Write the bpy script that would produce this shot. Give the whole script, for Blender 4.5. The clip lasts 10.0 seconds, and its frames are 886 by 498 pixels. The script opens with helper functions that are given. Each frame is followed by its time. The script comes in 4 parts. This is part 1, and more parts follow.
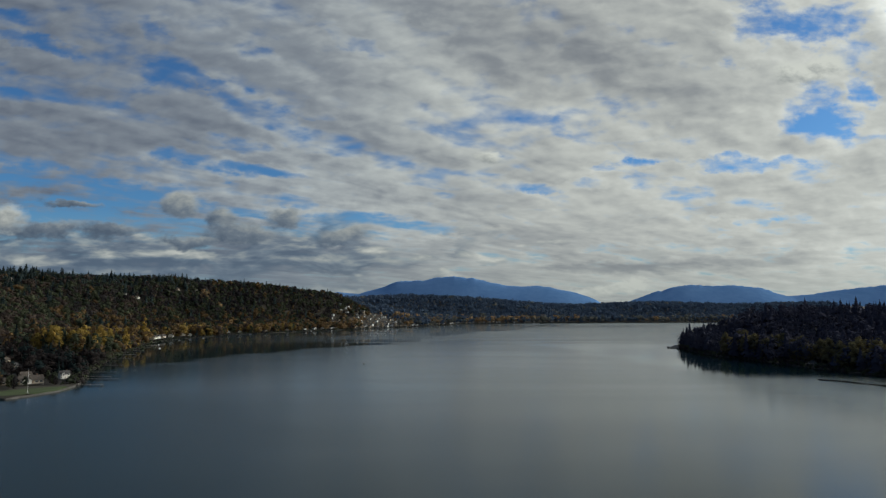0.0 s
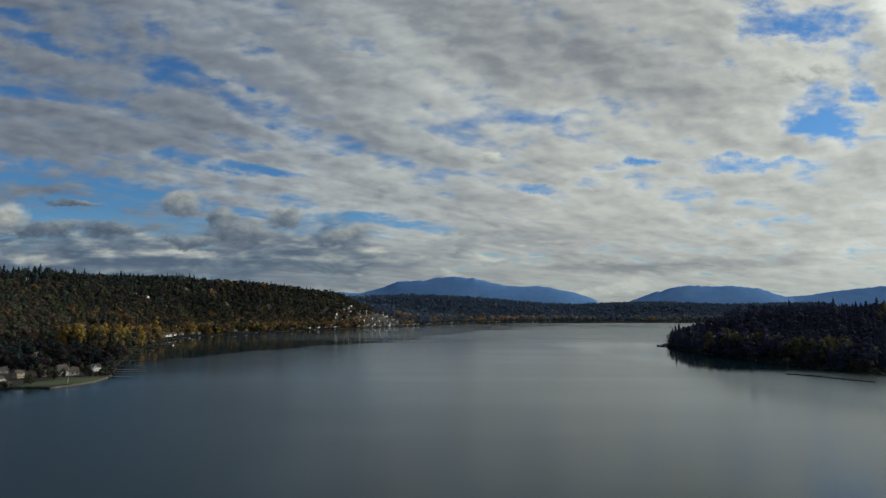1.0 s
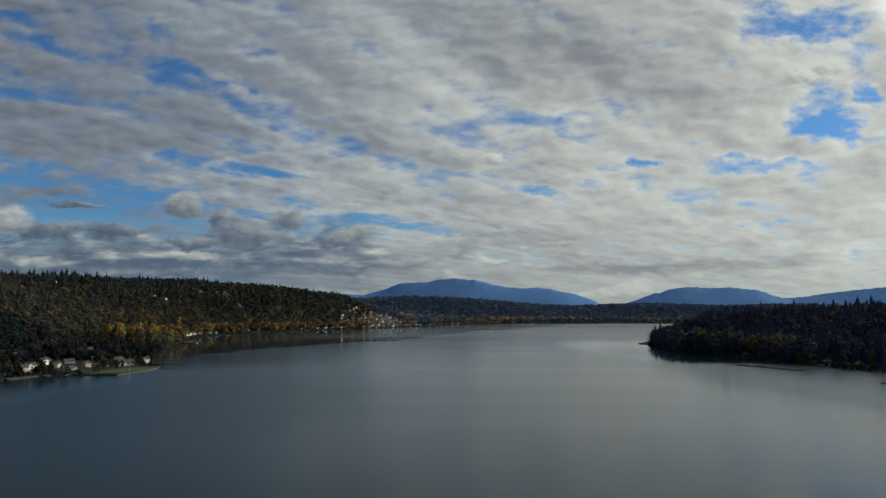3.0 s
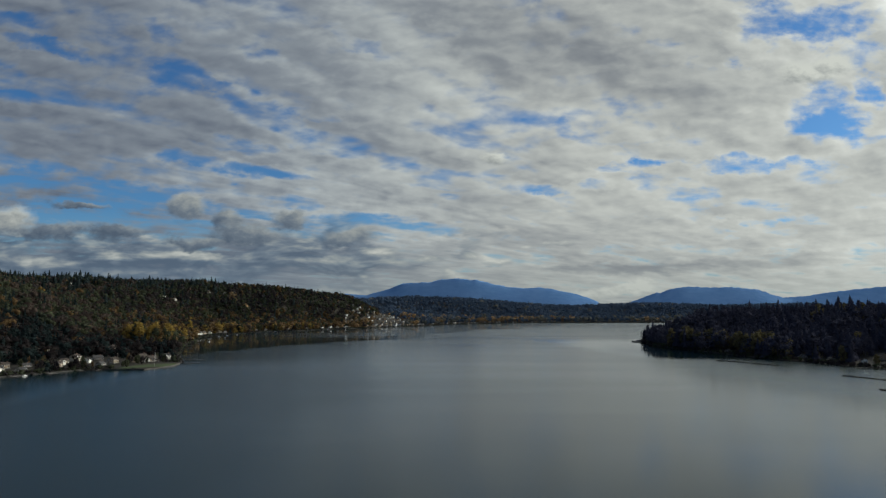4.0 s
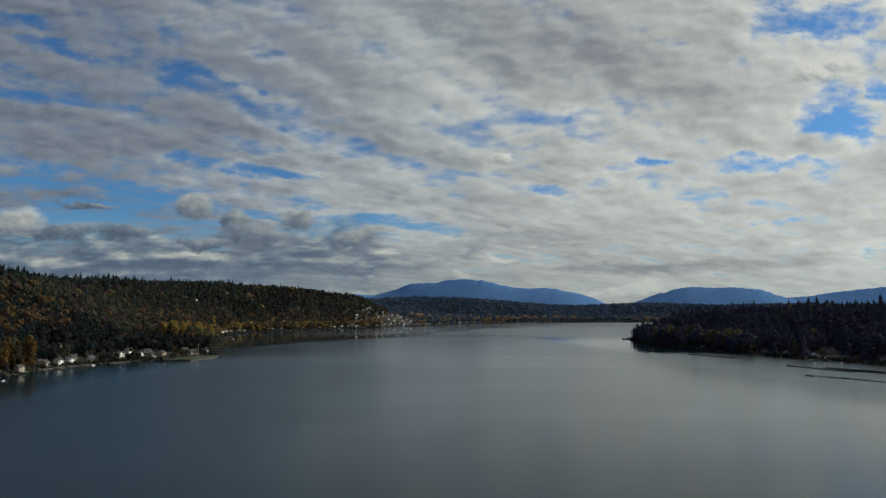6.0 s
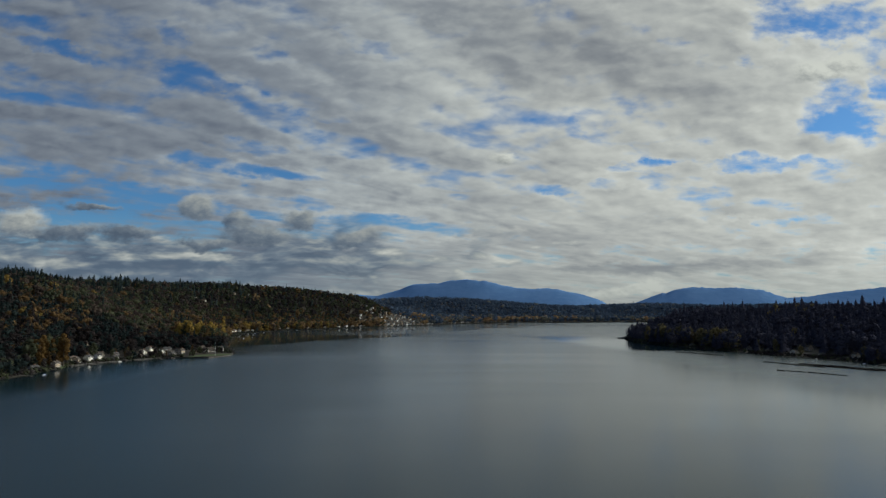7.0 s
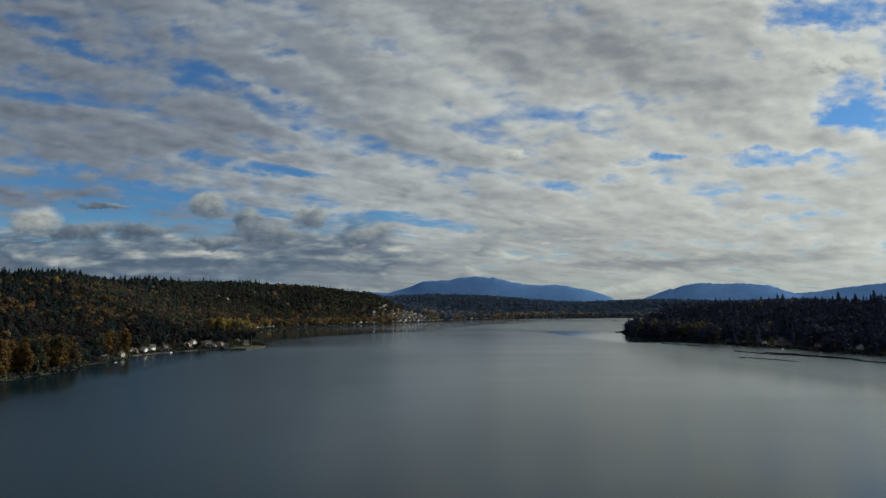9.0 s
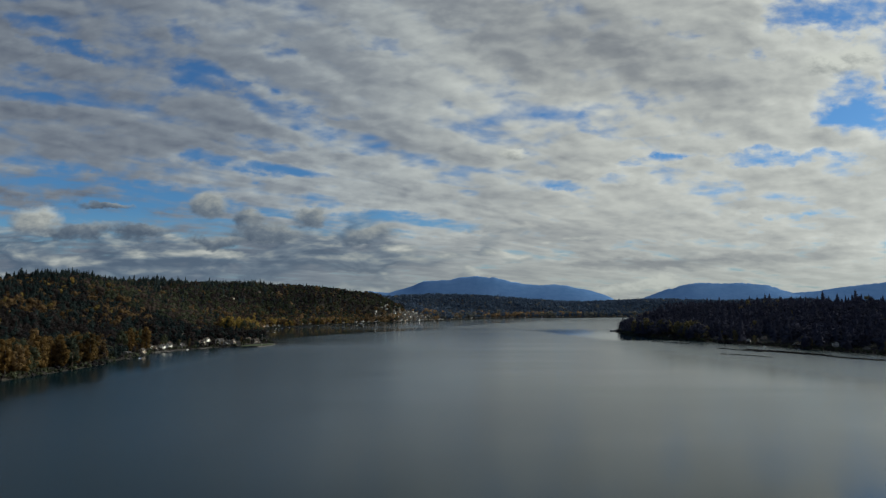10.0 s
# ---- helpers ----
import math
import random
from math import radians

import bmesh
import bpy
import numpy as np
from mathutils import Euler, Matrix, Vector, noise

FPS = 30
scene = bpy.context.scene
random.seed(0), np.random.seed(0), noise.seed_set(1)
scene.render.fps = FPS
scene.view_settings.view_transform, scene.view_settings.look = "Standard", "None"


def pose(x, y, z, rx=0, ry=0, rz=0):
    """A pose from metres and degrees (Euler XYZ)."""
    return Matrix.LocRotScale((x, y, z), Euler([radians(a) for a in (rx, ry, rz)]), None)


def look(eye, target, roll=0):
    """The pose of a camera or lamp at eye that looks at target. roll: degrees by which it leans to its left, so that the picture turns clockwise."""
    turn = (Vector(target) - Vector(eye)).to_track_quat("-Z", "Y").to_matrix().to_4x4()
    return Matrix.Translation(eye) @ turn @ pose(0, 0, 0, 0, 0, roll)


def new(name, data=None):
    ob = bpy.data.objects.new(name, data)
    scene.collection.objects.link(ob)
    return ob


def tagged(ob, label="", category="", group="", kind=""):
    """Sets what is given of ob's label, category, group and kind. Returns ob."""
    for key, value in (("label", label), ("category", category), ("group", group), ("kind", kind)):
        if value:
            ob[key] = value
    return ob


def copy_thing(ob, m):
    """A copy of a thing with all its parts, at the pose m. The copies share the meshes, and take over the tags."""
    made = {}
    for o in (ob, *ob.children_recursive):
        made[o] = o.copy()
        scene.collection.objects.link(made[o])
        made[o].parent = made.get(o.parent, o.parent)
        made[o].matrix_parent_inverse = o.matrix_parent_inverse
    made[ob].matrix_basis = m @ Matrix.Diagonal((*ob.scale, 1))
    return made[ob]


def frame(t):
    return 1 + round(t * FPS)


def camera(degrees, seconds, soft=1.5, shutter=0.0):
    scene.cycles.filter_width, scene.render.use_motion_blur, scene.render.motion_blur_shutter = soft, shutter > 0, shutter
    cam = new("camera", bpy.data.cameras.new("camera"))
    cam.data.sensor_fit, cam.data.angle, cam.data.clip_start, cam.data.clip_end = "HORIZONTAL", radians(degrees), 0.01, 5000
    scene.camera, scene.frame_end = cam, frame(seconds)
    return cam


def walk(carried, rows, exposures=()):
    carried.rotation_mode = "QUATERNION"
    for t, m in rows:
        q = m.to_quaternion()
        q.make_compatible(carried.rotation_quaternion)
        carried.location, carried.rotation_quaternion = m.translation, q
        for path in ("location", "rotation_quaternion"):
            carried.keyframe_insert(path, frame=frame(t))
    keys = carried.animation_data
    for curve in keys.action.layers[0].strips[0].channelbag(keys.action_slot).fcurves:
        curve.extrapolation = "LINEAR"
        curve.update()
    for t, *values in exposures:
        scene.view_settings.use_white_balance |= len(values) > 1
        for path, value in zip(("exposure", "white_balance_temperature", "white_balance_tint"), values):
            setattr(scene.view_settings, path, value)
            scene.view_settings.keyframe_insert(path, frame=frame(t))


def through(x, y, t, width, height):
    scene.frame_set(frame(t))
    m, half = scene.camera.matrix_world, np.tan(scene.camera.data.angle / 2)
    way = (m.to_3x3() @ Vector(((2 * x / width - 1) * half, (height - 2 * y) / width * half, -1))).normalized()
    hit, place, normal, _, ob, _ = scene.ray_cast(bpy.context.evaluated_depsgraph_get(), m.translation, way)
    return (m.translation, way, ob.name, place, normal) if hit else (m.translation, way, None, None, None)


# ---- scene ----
import colorsys
cam = camera(70.0, 10.0, soft=1.3)
# seconds, eye x y z, yaw, pitch, lean
PATH = [
    (0.0, -0.01, 0.27, 40.40, 0.000, 5.457, 0.063),
    (0.5, 0.30, -16.16, 40.20, 0.049, 5.448, -0.010),
    (1.0, 0.72, -32.71, 40.01, 0.068, 5.445, -0.064),
    (1.5, 1.25, -49.38, 39.83, 0.098, 5.469, -0.090),
    (2.0, 1.87, -66.14, 39.67, 0.149, 5.535, -0.104),
    (2.5, 2.57, -83.00, 39.51, 0.209, 5.576, -0.090),
    (4.0, 5.04, -134.02, 39.13, 0.489, 5.566, 0.045),
    (4.5, 5.94, -151.14, 39.02, 0.667, 5.581, 0.050),
    (5.0, 6.86, -168.31, 38.93, 0.863, 5.583, 0.043),
    (5.5, 7.78, -185.50, 38.85, 1.002, 5.559, 0.037),
    (7.0, 10.47, -237.19, 38.68, 1.358, 5.601, 0.087),
    (7.5, 11.30, -254.42, 38.65, 1.491, 5.605, 0.113),
    (8.0, 12.07, -271.63, 38.63, 1.640, 5.597, 0.143),
    (8.4, 12.63, -285.38, 38.63, 1.759, 5.590, 0.168),
    (8.5, 12.77, -288.81, 38.63, 2.136, 5.288, 0.256),
    (9.0, 13.39, -305.96, 38.63, 2.283, 5.296, 0.309),
    (9.5, 13.91, -323.05, 38.65, 2.317, 5.277, 0.332),
    (10.0, 14.33, -340.09, 38.68, 2.316, 5.262, 0.313),
]
walk(cam, [(t, pose(x, y, z, 90 + pitch, lean, yaw)) for t, x, y, z, yaw, pitch, lean in PATH])

# ------------------------------------------------------------------ world, sun
SUN_AZ, SUN_EL = 65.0, 25.0          # degrees to the right of +y, above the horizon


class Nodes:
    """Short notation for node trees."""

    def __init__(self, tree):
        self.tree = tree
        tree.nodes.clear()

    def add(self, kind, **props):
        n = self.tree.nodes.new(kind)
        for k, v in props.items():
            setattr(n, k, v)
        return n

    def put(self, socket, v):
        if isinstance(v, bpy.types.NodeSocket):
            self.tree.links.new(v, socket)
        elif v is not None:
            socket.default_value = v

    def math(self, op, a, b=None, c=None, clamp=False):
        n = self.add("ShaderNodeMath", operation=op, use_clamp=clamp)
        for i, v in enumerate((a, b, c)):
            self.put(n.inputs[i], v)
        return n.outputs[0]

    def vec(self, op, a, b=None, scale=None):
        n = self.add("ShaderNodeVectorMath", operation=op)
        self.put(n.inputs[0], a)
        self.put(n.inputs[1], b)
        if scale is not None:
            self.put(n.inputs["Scale"], scale)
        return n.outputs["Value"] if op in ("DOT_PRODUCT", "LENGTH", "DISTANCE") else n.outputs[0]

    def xyz(self, x=0.0, y=0.0, z=0.0):
        n = self.add("ShaderNodeCombineXYZ")
        for i, v in enumerate((x, y, z)):
            self.put(n.inputs[i], v)
        return n.outputs[0]

    def split(self, v):
        n = self.add("ShaderNodeSeparateXYZ")
        self.put(n.inputs[0], v)
        return n.outputs[0], n.outputs[1], n.outputs[2]

    def noise(self, v, scale, detail=4.0, rough=0.55, distort=0.0):
        n = self.add("ShaderNodeTexNoise")
        self.put(n.inputs["Vector"], v)
        n.inputs["Scale"].default_value = scale
        n.inputs["Detail"].default_value = detail
        n.inputs["Roughness"].default_value = rough
        n.inputs["Distortion"].default_value = distort
        return n.outputs["Fac"]

    def step(self, v, lo, hi, a=0.0, b=1.0):
        n = self.add("ShaderNodeMapRange", interpolation_type="SMOOTHSTEP")
        self.put(n.inputs[0], v)
        for i, q in enumerate((lo, hi, a, b)):
            self.put(n.inputs[i + 1], q)
        return n.outputs[0]

    def soft(self, v, lo, hi):
        """A step from 0 at lo to 1 at hi with long tails."""
        k = 4.0 / (hi - lo)
        return self.math("MULTIPLY_ADD", self.math("TANH", self.math("MULTIPLY_ADD", v, k, -k * (lo + hi) / 2)), 0.5, 0.5)

    def ramp(self, v, *stops):
        n = self.add("ShaderNodeValToRGB")
        r = n.color_ramp
        while len(r.elements) < len(stops):
            r.elements.new(0.5)
        for e, (p, col) in zip(r.elements, stops):
            e.position, e.color = p, (*col, 1)
        self.put(n.inputs[0], v)
        return n.outputs[0]

    def mix(self, f, a, b, mode="MIX"):
        n = self.add("ShaderNodeMix", data_type="RGBA", blend_type=mode)
        self.put(n.inputs[0], f)
        for s, v in ((n.inputs[6], a), (n.inputs[7], b)):
            self.put(s, (*v, 1) if isinstance(v, tuple) and len(v) == 3 else v)
        return n.outputs[2]


def build_world():
    world = bpy.data.worlds.new("sky")
    scene.world = world
    world.use_nodes = True
    N = Nodes(world.node_tree)
    out = N.add("ShaderNodeOutputWorld")
    bg = N.add("ShaderNodeBackground")
    N.tree.links.new(bg.outputs[0], out.inputs[0])
    way = N.add("ShaderNodeTexCoord").outputs["Generated"]
    sky = N.add("ShaderNodeTexSky", sky_type="NISHITA", sun_disc=False)
    sky.sun_elevation, sky.sun_rotation = radians(SUN_EL), radians(SUN_AZ)
    sky.altitude, sky.air_density, sky.dust_density, sky.ozone_density = 60, 1.0, 0.4, 3.0
    blue = N.vec("MULTIPLY", sky.outputs[0], (0.036, 0.064, 0.088))
    x, y, z = N.split(way)
    up = N.math("MAXIMUM", z, 0.0)
    # a flat cloud deck seen in perspective, its rows running away to the right
    q = N.math("ADD", up, 0.09)
    px, py = N.math("DIVIDE", x, q), N.math("DIVIDE", y, q)
    a = radians(50)
    along = N.math("ADD", N.math("MULTIPLY", px, math.sin(a)), N.math("MULTIPLY", py, math.cos(a)))
    cross = N.math("SUBTRACT", N.math("MULTIPLY", px, math.cos(a)), N.math("MULTIPLY", py, math.sin(a)))
    flat_p = N.xyz(cross, N.math("MULTIPLY", along, 0.34), 3.7)
    bend_x = N.math("MULTIPLY_ADD", N.noise(flat_p, 1.5, 2.0, 0.5), 0.30, -0.15)
    bend_y = N.math("MULTIPLY_ADD", N.noise(N.vec("ADD", flat_p, (7.0, 3.0, 1.0)), 1.5, 2.0, 0.5), 0.30, -0.15)
    deck = N.vec("ADD", flat_p, N.xyz(bend_x, bend_y, 0.0))
    sun_a = radians(SUN_AZ - 50)
    toward = (0.07 * math.sin(sun_a), 0.07 * 0.34 * math.cos(sun_a), 0.0)
    broad = N.noise(deck, 0.9, 2.0, 0.5, 0.2)

    def rolls(at):
        """Soft rolls of cloud broken into cloudlets."""
        cell = N.add("ShaderNodeTexVoronoi", feature="SMOOTH_F1")
        N.put(cell.inputs["Vector"], at)
        cell.inputs["Scale"].default_value, cell.inputs["Smoothness"].default_value = 4.6, 1.0
        bump = N.math("MULTIPLY_ADD", cell.outputs["Distance"], -0.42, 0.36)
        return N.math("MULTIPLY_ADD", N.noise(at, 3.8, 2.0, 0.45, 0.1), 0.62, bump)

    rows = rolls(deck)
    rows_s = rolls(N.vec("ADD", deck, toward))
    small = N.vec("ADD", N.xyz(cross, N.math("MULTIPLY", along, 0.8), 1.0), N.xyz(bend_x, bend_y, 0.0))
    puffs = N.noise(small, 7.5, 2.0, 0.45, 0.2)
    puffs_s = N.noise(N.vec("ADD", small, (toward[0] * 0.5, toward[1] * 0.9, 0.0)), 7.5, 2.0, 0.45, 0.2)
    # bearings ahead over the lake, for the openings and the low cumulus
    fy = N.math("MAXIMUM", y, 0.02)
    gx, gz = N.math("DIVIDE", x, fy), N.math("DIVIDE", z, fy)
    flatg = N.xyz(gx, N.math("MULTIPLY", gz, 1.6), 0.0)
    warp = N.noise(flatg, 13.0, 4.0, 0.6)
    warp2 = N.noise(N.vec("ADD", flatg, (0.0, 0.0, 5.0)), 13.0, 4.0, 0.6)

    frill = N.noise(flatg, 42.0, 3.0, 0.6)

    def blob(cx, cz, rx, rz, tilt, lo, hi, amount):
        """How far a bearing lies inside a ragged ellipse; also its two coordinates."""
        s, c = math.sin(radians(tilt)), math.cos(radians(tilt))
        dx = N.math("ADD", gx, N.math("MULTIPLY_ADD", warp, amount, -amount / 2 - cx))
        dz = N.math("ADD", gz, N.math("MULTIPLY_ADD", warp2, amount * 0.7, -amount * 0.35 - cz))
        u = N.math("ADD", N.math("MULTIPLY", dx, c / rx), N.math("MULTIPLY", dz, s / rx))
        v = N.math("SUBTRACT", N.math("MULTIPLY", dz, c / rz), N.math("MULTIPLY", dx, s / rz))
        r = N.math("ADD", N.math("MULTIPLY", u, u), N.math("MULTIPLY_ADD", v, v, N.math("MULTIPLY_ADD", frill, 1.1, -0.55)))
        return N.step(r, hi, lo), u, v

    gaps = None
    for g in GAPS:
        m = N.math("MULTIPLY", blob(*g[:5], 0.0, 3.2, 0.10)[0], g[5])
        gaps = m if gaps is None else N.math("MAXIMUM", gaps, m)
    # billows show their sides as well as their undersides
    bil_v = N.xyz(gx, N.math("MULTIPLY", gz, 2.0), 8.0)
    billow = N.noise(bil_v, 17.0, 3.0, 0.5, 0.2)
    billow_s = N.noise(N.vec("ADD", bil_v, (0.012, 0.018, 0.0)), 17.0, 3.0, 0.5, 0.2)
    cover = N.math("MULTIPLY_ADD", rows, 1.5, N.math("MULTIPLY_ADD", broad, 0.30, 0.96 - 0.72 - 0.15 - 0.30 - 0.35))
    cover = N.math("MULTIPLY_ADD", puffs, 0.60, cover)
    cover = N.math("MULTIPLY_ADD", billow, 0.70, cover)
    cover = N.math("MULTIPLY_ADD", N.math("SUBTRACT", frill, 0.5), N.step(gx, 0.05, 0.45, 0.10, 0.42), cover)
    # unseen clear sky added overhead on the left to darken the water's reflection
    clear = N.math("MULTIPLY", N.step(up, 0.43, 0.58), N.step(x, 0.45, -0.05))
    leftward = N.math("MULTIPLY_ADD", N.step(gx, 0.05, -0.45), 0.07, N.math("MULTIPLY", clear, 0.60))
    body = N.math("SUBTRACT", cover, N.math("MULTIPLY_ADD", gaps, 0.40, leftward))
    dens = N.step(body, 0.40, 0.92)
    # light: bright where thin, sunward or on an edge that faces the sun; grey where thick
    sund = Vector((math.sin(radians(SUN_AZ)) * math.cos(radians(SUN_EL)), math.cos(radians(SUN_AZ)) * math.cos(radians(SUN_EL)), math.sin(radians(SUN_EL))))
    near = N.step(N.vec("DOT_PRODUCT", way, tuple(sund)), -0.04, 1.0)
    edge = N.math("MULTIPLY", N.math("SUBTRACT", rows, rows_s), 1.05)
    edge = N.math("MULTIPLY_ADD", N.math("SUBTRACT", puffs, puffs_s), 0.22, edge)
    edge = N.math("MULTIPLY_ADD", N.math("SUBTRACT", billow, billow_s), 0.40, edge)
    edge = N.math("MULTIPLY", edge, N.step(up, 0.0, 0.26, 0.55, 1.0))
    thin = N.step(body, 1.20, 0.70)
    grey = N.math("MULTIPLY", N.step(broad, 0.42, 0.66), 0.34)
    lum = N.math("ADD", N.math("MULTIPLY_ADD", near, 0.51, 0.170), N.math("MULTIPLY_ADD", thin, 0.12, edge))
    lum = N.math("SUBTRACT", lum, N.math("MULTIPLY", grey, 0.26))
    for g in SHADE:
        lum = N.math("SUBTRACT", lum, N.math("MULTIPLY", blob(*g[:5], 0.0, 2.0, 0.06)[0], g[5]))
    lum = N.math("ADD", lum, N.math("MULTIPLY", N.math("MULTIPLY", N.step(gz, 0.30, 0.05), N.step(gx, -0.32, 0.05)), 0.03))
    # unseen cloud glow round the sun, raised to brighten the water at right
    veil = N.step(N.vec("DOT_PRODUCT", way, tuple(sund)), 0.88, 1.0)
    cloud = N.ramp(lum, (0.05, (0.100, 0.119, 0.153)), (0.34, (0.237, 0.260, 0.278)), (0.62, (0.478, 0.505, 0.480)), (0.92, (0.738, 0.77, 0.715)))
    cloud = N.vec("SCALE", cloud, scale=N.math("MULTIPLY_ADD", veil, 16.0, 1.0))
    cloud = N.vec("MULTIPLY", cloud, N.mix(N.step(gx, -0.45, 0.25), (0.945, 1.0, 1.075), (1.0, 1.0, 1.0)))
    blue = N.mix(N.step(gz, 0.17, 0.03, 0.0, 0.8), blue, (0.27, 0.39, 0.43))
    col = N.mix(dens, blue, cloud)
    # layers of low cloud towards the horizon
    low_v = N.xyz(gx, N.math("MULTIPLY", gz, 3.0), 2.0)
    low_n = N.noise(low_v, 10.0, 4.0, 0.5, 0.25)
    low_s = N.noise(N.vec("ADD", low_v, (0.012, 0.035, 0.0)), 10.0, 4.0, 0.5, 0.25)
    band = N.math("MULTIPLY", N.step(gz, 0.165, 0.085), N.step(gx, 0.12, -0.30))
    low = N.math("MULTIPLY", N.step(N.math("MULTIPLY_ADD", band, 0.20, low_n), 0.54, 0.68), N.math("MULTIPLY", N.step(gx, 0.55, 0.0), N.step(gz, 0.18, 0.10)))
    low_l = N.math("MULTIPLY_ADD", N.math("SUBTRACT", low_n, low_s), 2.7, 0.25)
    low_l = N.math("ADD", low_l, N.math("MULTIPLY", N.step(gx, -0.3, 0.5), 0.22))
    lowcol = N.ramp(low_l, (0.05, (0.075, 0.112, 0.165)), (0.30, (0.145, 0.190, 0.240)), (0.55, (0.31, 0.345, 0.345)), (0.85, (0.57, 0.59, 0.54)))
    col = N.mix(N.math("MULTIPLY", low, 0.9), col, lowcol)
    for g in PUFFS:
        m, u, v = blob(*g[:4], 0.0, 0.25, 1.55, 0.07)
        side = N.math("ADD", N.math("MULTIPLY_ADD", u, 0.13, g[4] + 0.09), N.math("MULTIPLY_ADD", v, 0.22, N.math("MULTIPLY_ADD", frill, 0.6, -0.30)))
        col = N.mix(m, col, N.ramp(side, (0.05, (0.078, 0.110, 0.155)), (0.30, (0.140, 0.178, 0.220)), (0.58, (0.31, 0.338, 0.333)), (0.90, (0.59, 0.62, 0.57))))
    # pale air just above the horizon
    air = N.math("MULTIPLY", N.step(gz, 0.115, 0.0), N.step(gx, 0.05, -0.25, 0.50, 0.72))
    col = N.mix(air, col, N.mix(N.step(gx, -0.45, 0.15), (0.105, 0.155, 0.215), (0.30, 0.335, 0.32)))
    N.put(bg.inputs[0], col)
    bg.inputs[1].default_value = SKY_GAIN


SKY_GAIN = 1.0
# thicker (+) and thinner (-) parts of the deck
SHADE = [(0.185, 0.423, 0.205, 0.085, -15, 0.15), (-0.301, 0.195, 0.205, 0.054, 0, -0.12), (-0.136, 0.135, 0.170, 0.040, 0, -0.09), (-0.702, 0.429, 0.179, 0.107, 0, 0.06), (0.284, 0.064, 0.134, 0.008, 0, 0.16), (0.488, 0.071, 0.134, 0.007, 0, 0.10), (0.550, 0.084, 0.107, 0.005, 0, 0.08)]
# openings in the deck: across, up, half width, half height, tilt, depth
GAPS_LEFT = [(-0.674, 0.439, 0.060, 0.011, -16, 0.77), (-0.739, 0.488, 0.040, 0.014, -10, 0.59), (-0.724, 0.348, 0.040, 0.010, -12, 0.51), (-0.467, 0.455, 0.032, 0.011, -30, 0.51), (-0.438, 0.384, 0.032, 0.019, -30, 0.55), (-0.365, 0.355, 0.044, 0.013, -28, 0.64), (-0.297, 0.317, 0.060, 0.021, -25, 0.85), (-0.339, 0.263, 0.048, 0.013, -12, 0.72), (-0.436, 0.252, 0.044, 0.010, -5, 0.72), (-0.297, 0.220, 0.050, 0.009, -4, 0.77), (-0.678, 0.206, 0.104, 0.017, -4, 0.85), (-0.534, 0.182, 0.089, 0.021, 0, 1.00), (-0.391, 0.156, 0.036, 0.016, 0, 0.80), (-0.232, 0.181, 0.027, 0.016, 0, 0.70)]
GAPS_RIGHT = [(-0.149, 0.437, 0.054, 0.009, -35, 0.35), (-0.288, 0.409, 0.024, 0.009, -20, 0.51), (-0.733, 0.410, 0.024, 0.009, 0, 0.42), (-0.184, 0.307, 0.048, 0.006, -10, 0.34), (0.487, 0.425, 0.030, 0.030, 40, 0.95), (0.526, 0.468, 0.045, 0.036, 30, 0.90), (0.626, 0.467, 0.085, 0.030, 8, 1.00), (0.678, 0.429, 0.036, 0.027, 0, 0.60), (0.616, 0.293, 0.043, 0.032, 10, 1.00), (0.600, 0.330, 0.036, 0.021, 10, 0.70), (0.684, 0.353, 0.023, 0.027, 0, 0.90), (0.474, 0.235, 0.080, 0.009, 0, 0.80)]
GAPS_LOW = [(0.294, 0.232, 0.049, 0.007, 2, 0.72), (0.189, 0.198, 0.067, 0.008, 4, 0.76), (0.191, 0.295, 0.013, 0.013, -40, 0.35), (0.474, 0.143, 0.054, 0.004, 0, 0.48), (0.463, 0.107, 0.089, 0.005, 0, 0.40), (-0.545, 0.135, 0.295, 0.027, 0, 0.95), (-0.217, 0.131, 0.170, 0.018, 0, 0.85), (0.338, 0.091, 0.170, 0.009, 0, 0.48), (-0.055, 0.124, 0.098, 0.008, 0, 0.60), (0.254, 0.267, 0.071, 0.004, 0, 0.24)]
GAPS = GAPS_LEFT + GAPS_RIGHT + GAPS_LOW
PUFFS = [(-0.593, 0.171, 0.045, 0.007, 0.14), (-0.632, 0.126, 0.063, 0.014, 0.14), (-0.531, 0.124, 0.049, 0.014, 0.12), (-0.423, 0.167, 0.034, 0.018, 0.34), (-0.349, 0.145, 0.027, 0.016, 0.26), (-0.326, 0.121, 0.066, 0.018, 0.18), (-0.407, 0.109, 0.043, 0.011, 0.16), (-0.254, 0.146, 0.029, 0.016, 0.28), (-0.161, 0.117, 0.039, 0.013, 0.32), (-0.709, 0.146, 0.041, 0.025, 0.44), (0.217, 0.026, 0.039, 0.010, 0.62), (0.257, 0.032, 0.029, 0.010, 0.74), (0.285, 0.037, 0.021, 0.009, 0.84), (0.310, 0.041, 0.020, 0.008, 0.98), (0.075, 0.244, 0.023, 0.013, 0.66), (0.590, 0.384, 0.055, 0.023, 0.78), (0.631, 0.399, 0.036, 0.020, 0.80)]
build_world()

sun = new("sun", bpy.data.lights.new("sun", "SUN"))
sun.data.energy, sun.data.angle, sun.data.color = 1.30, radians(9.0), (1.0, 0.86, 0.68)
sun.matrix_world = look((0, 0, 0), (-math.sin(radians(SUN_AZ)) * math.cos(radians(SUN_EL)), -math.cos(radians(SUN_AZ)) * math.cos(radians(SUN_EL)), -math.sin(radians(SUN_EL))))

# ------------------------------------------------------------------ materials


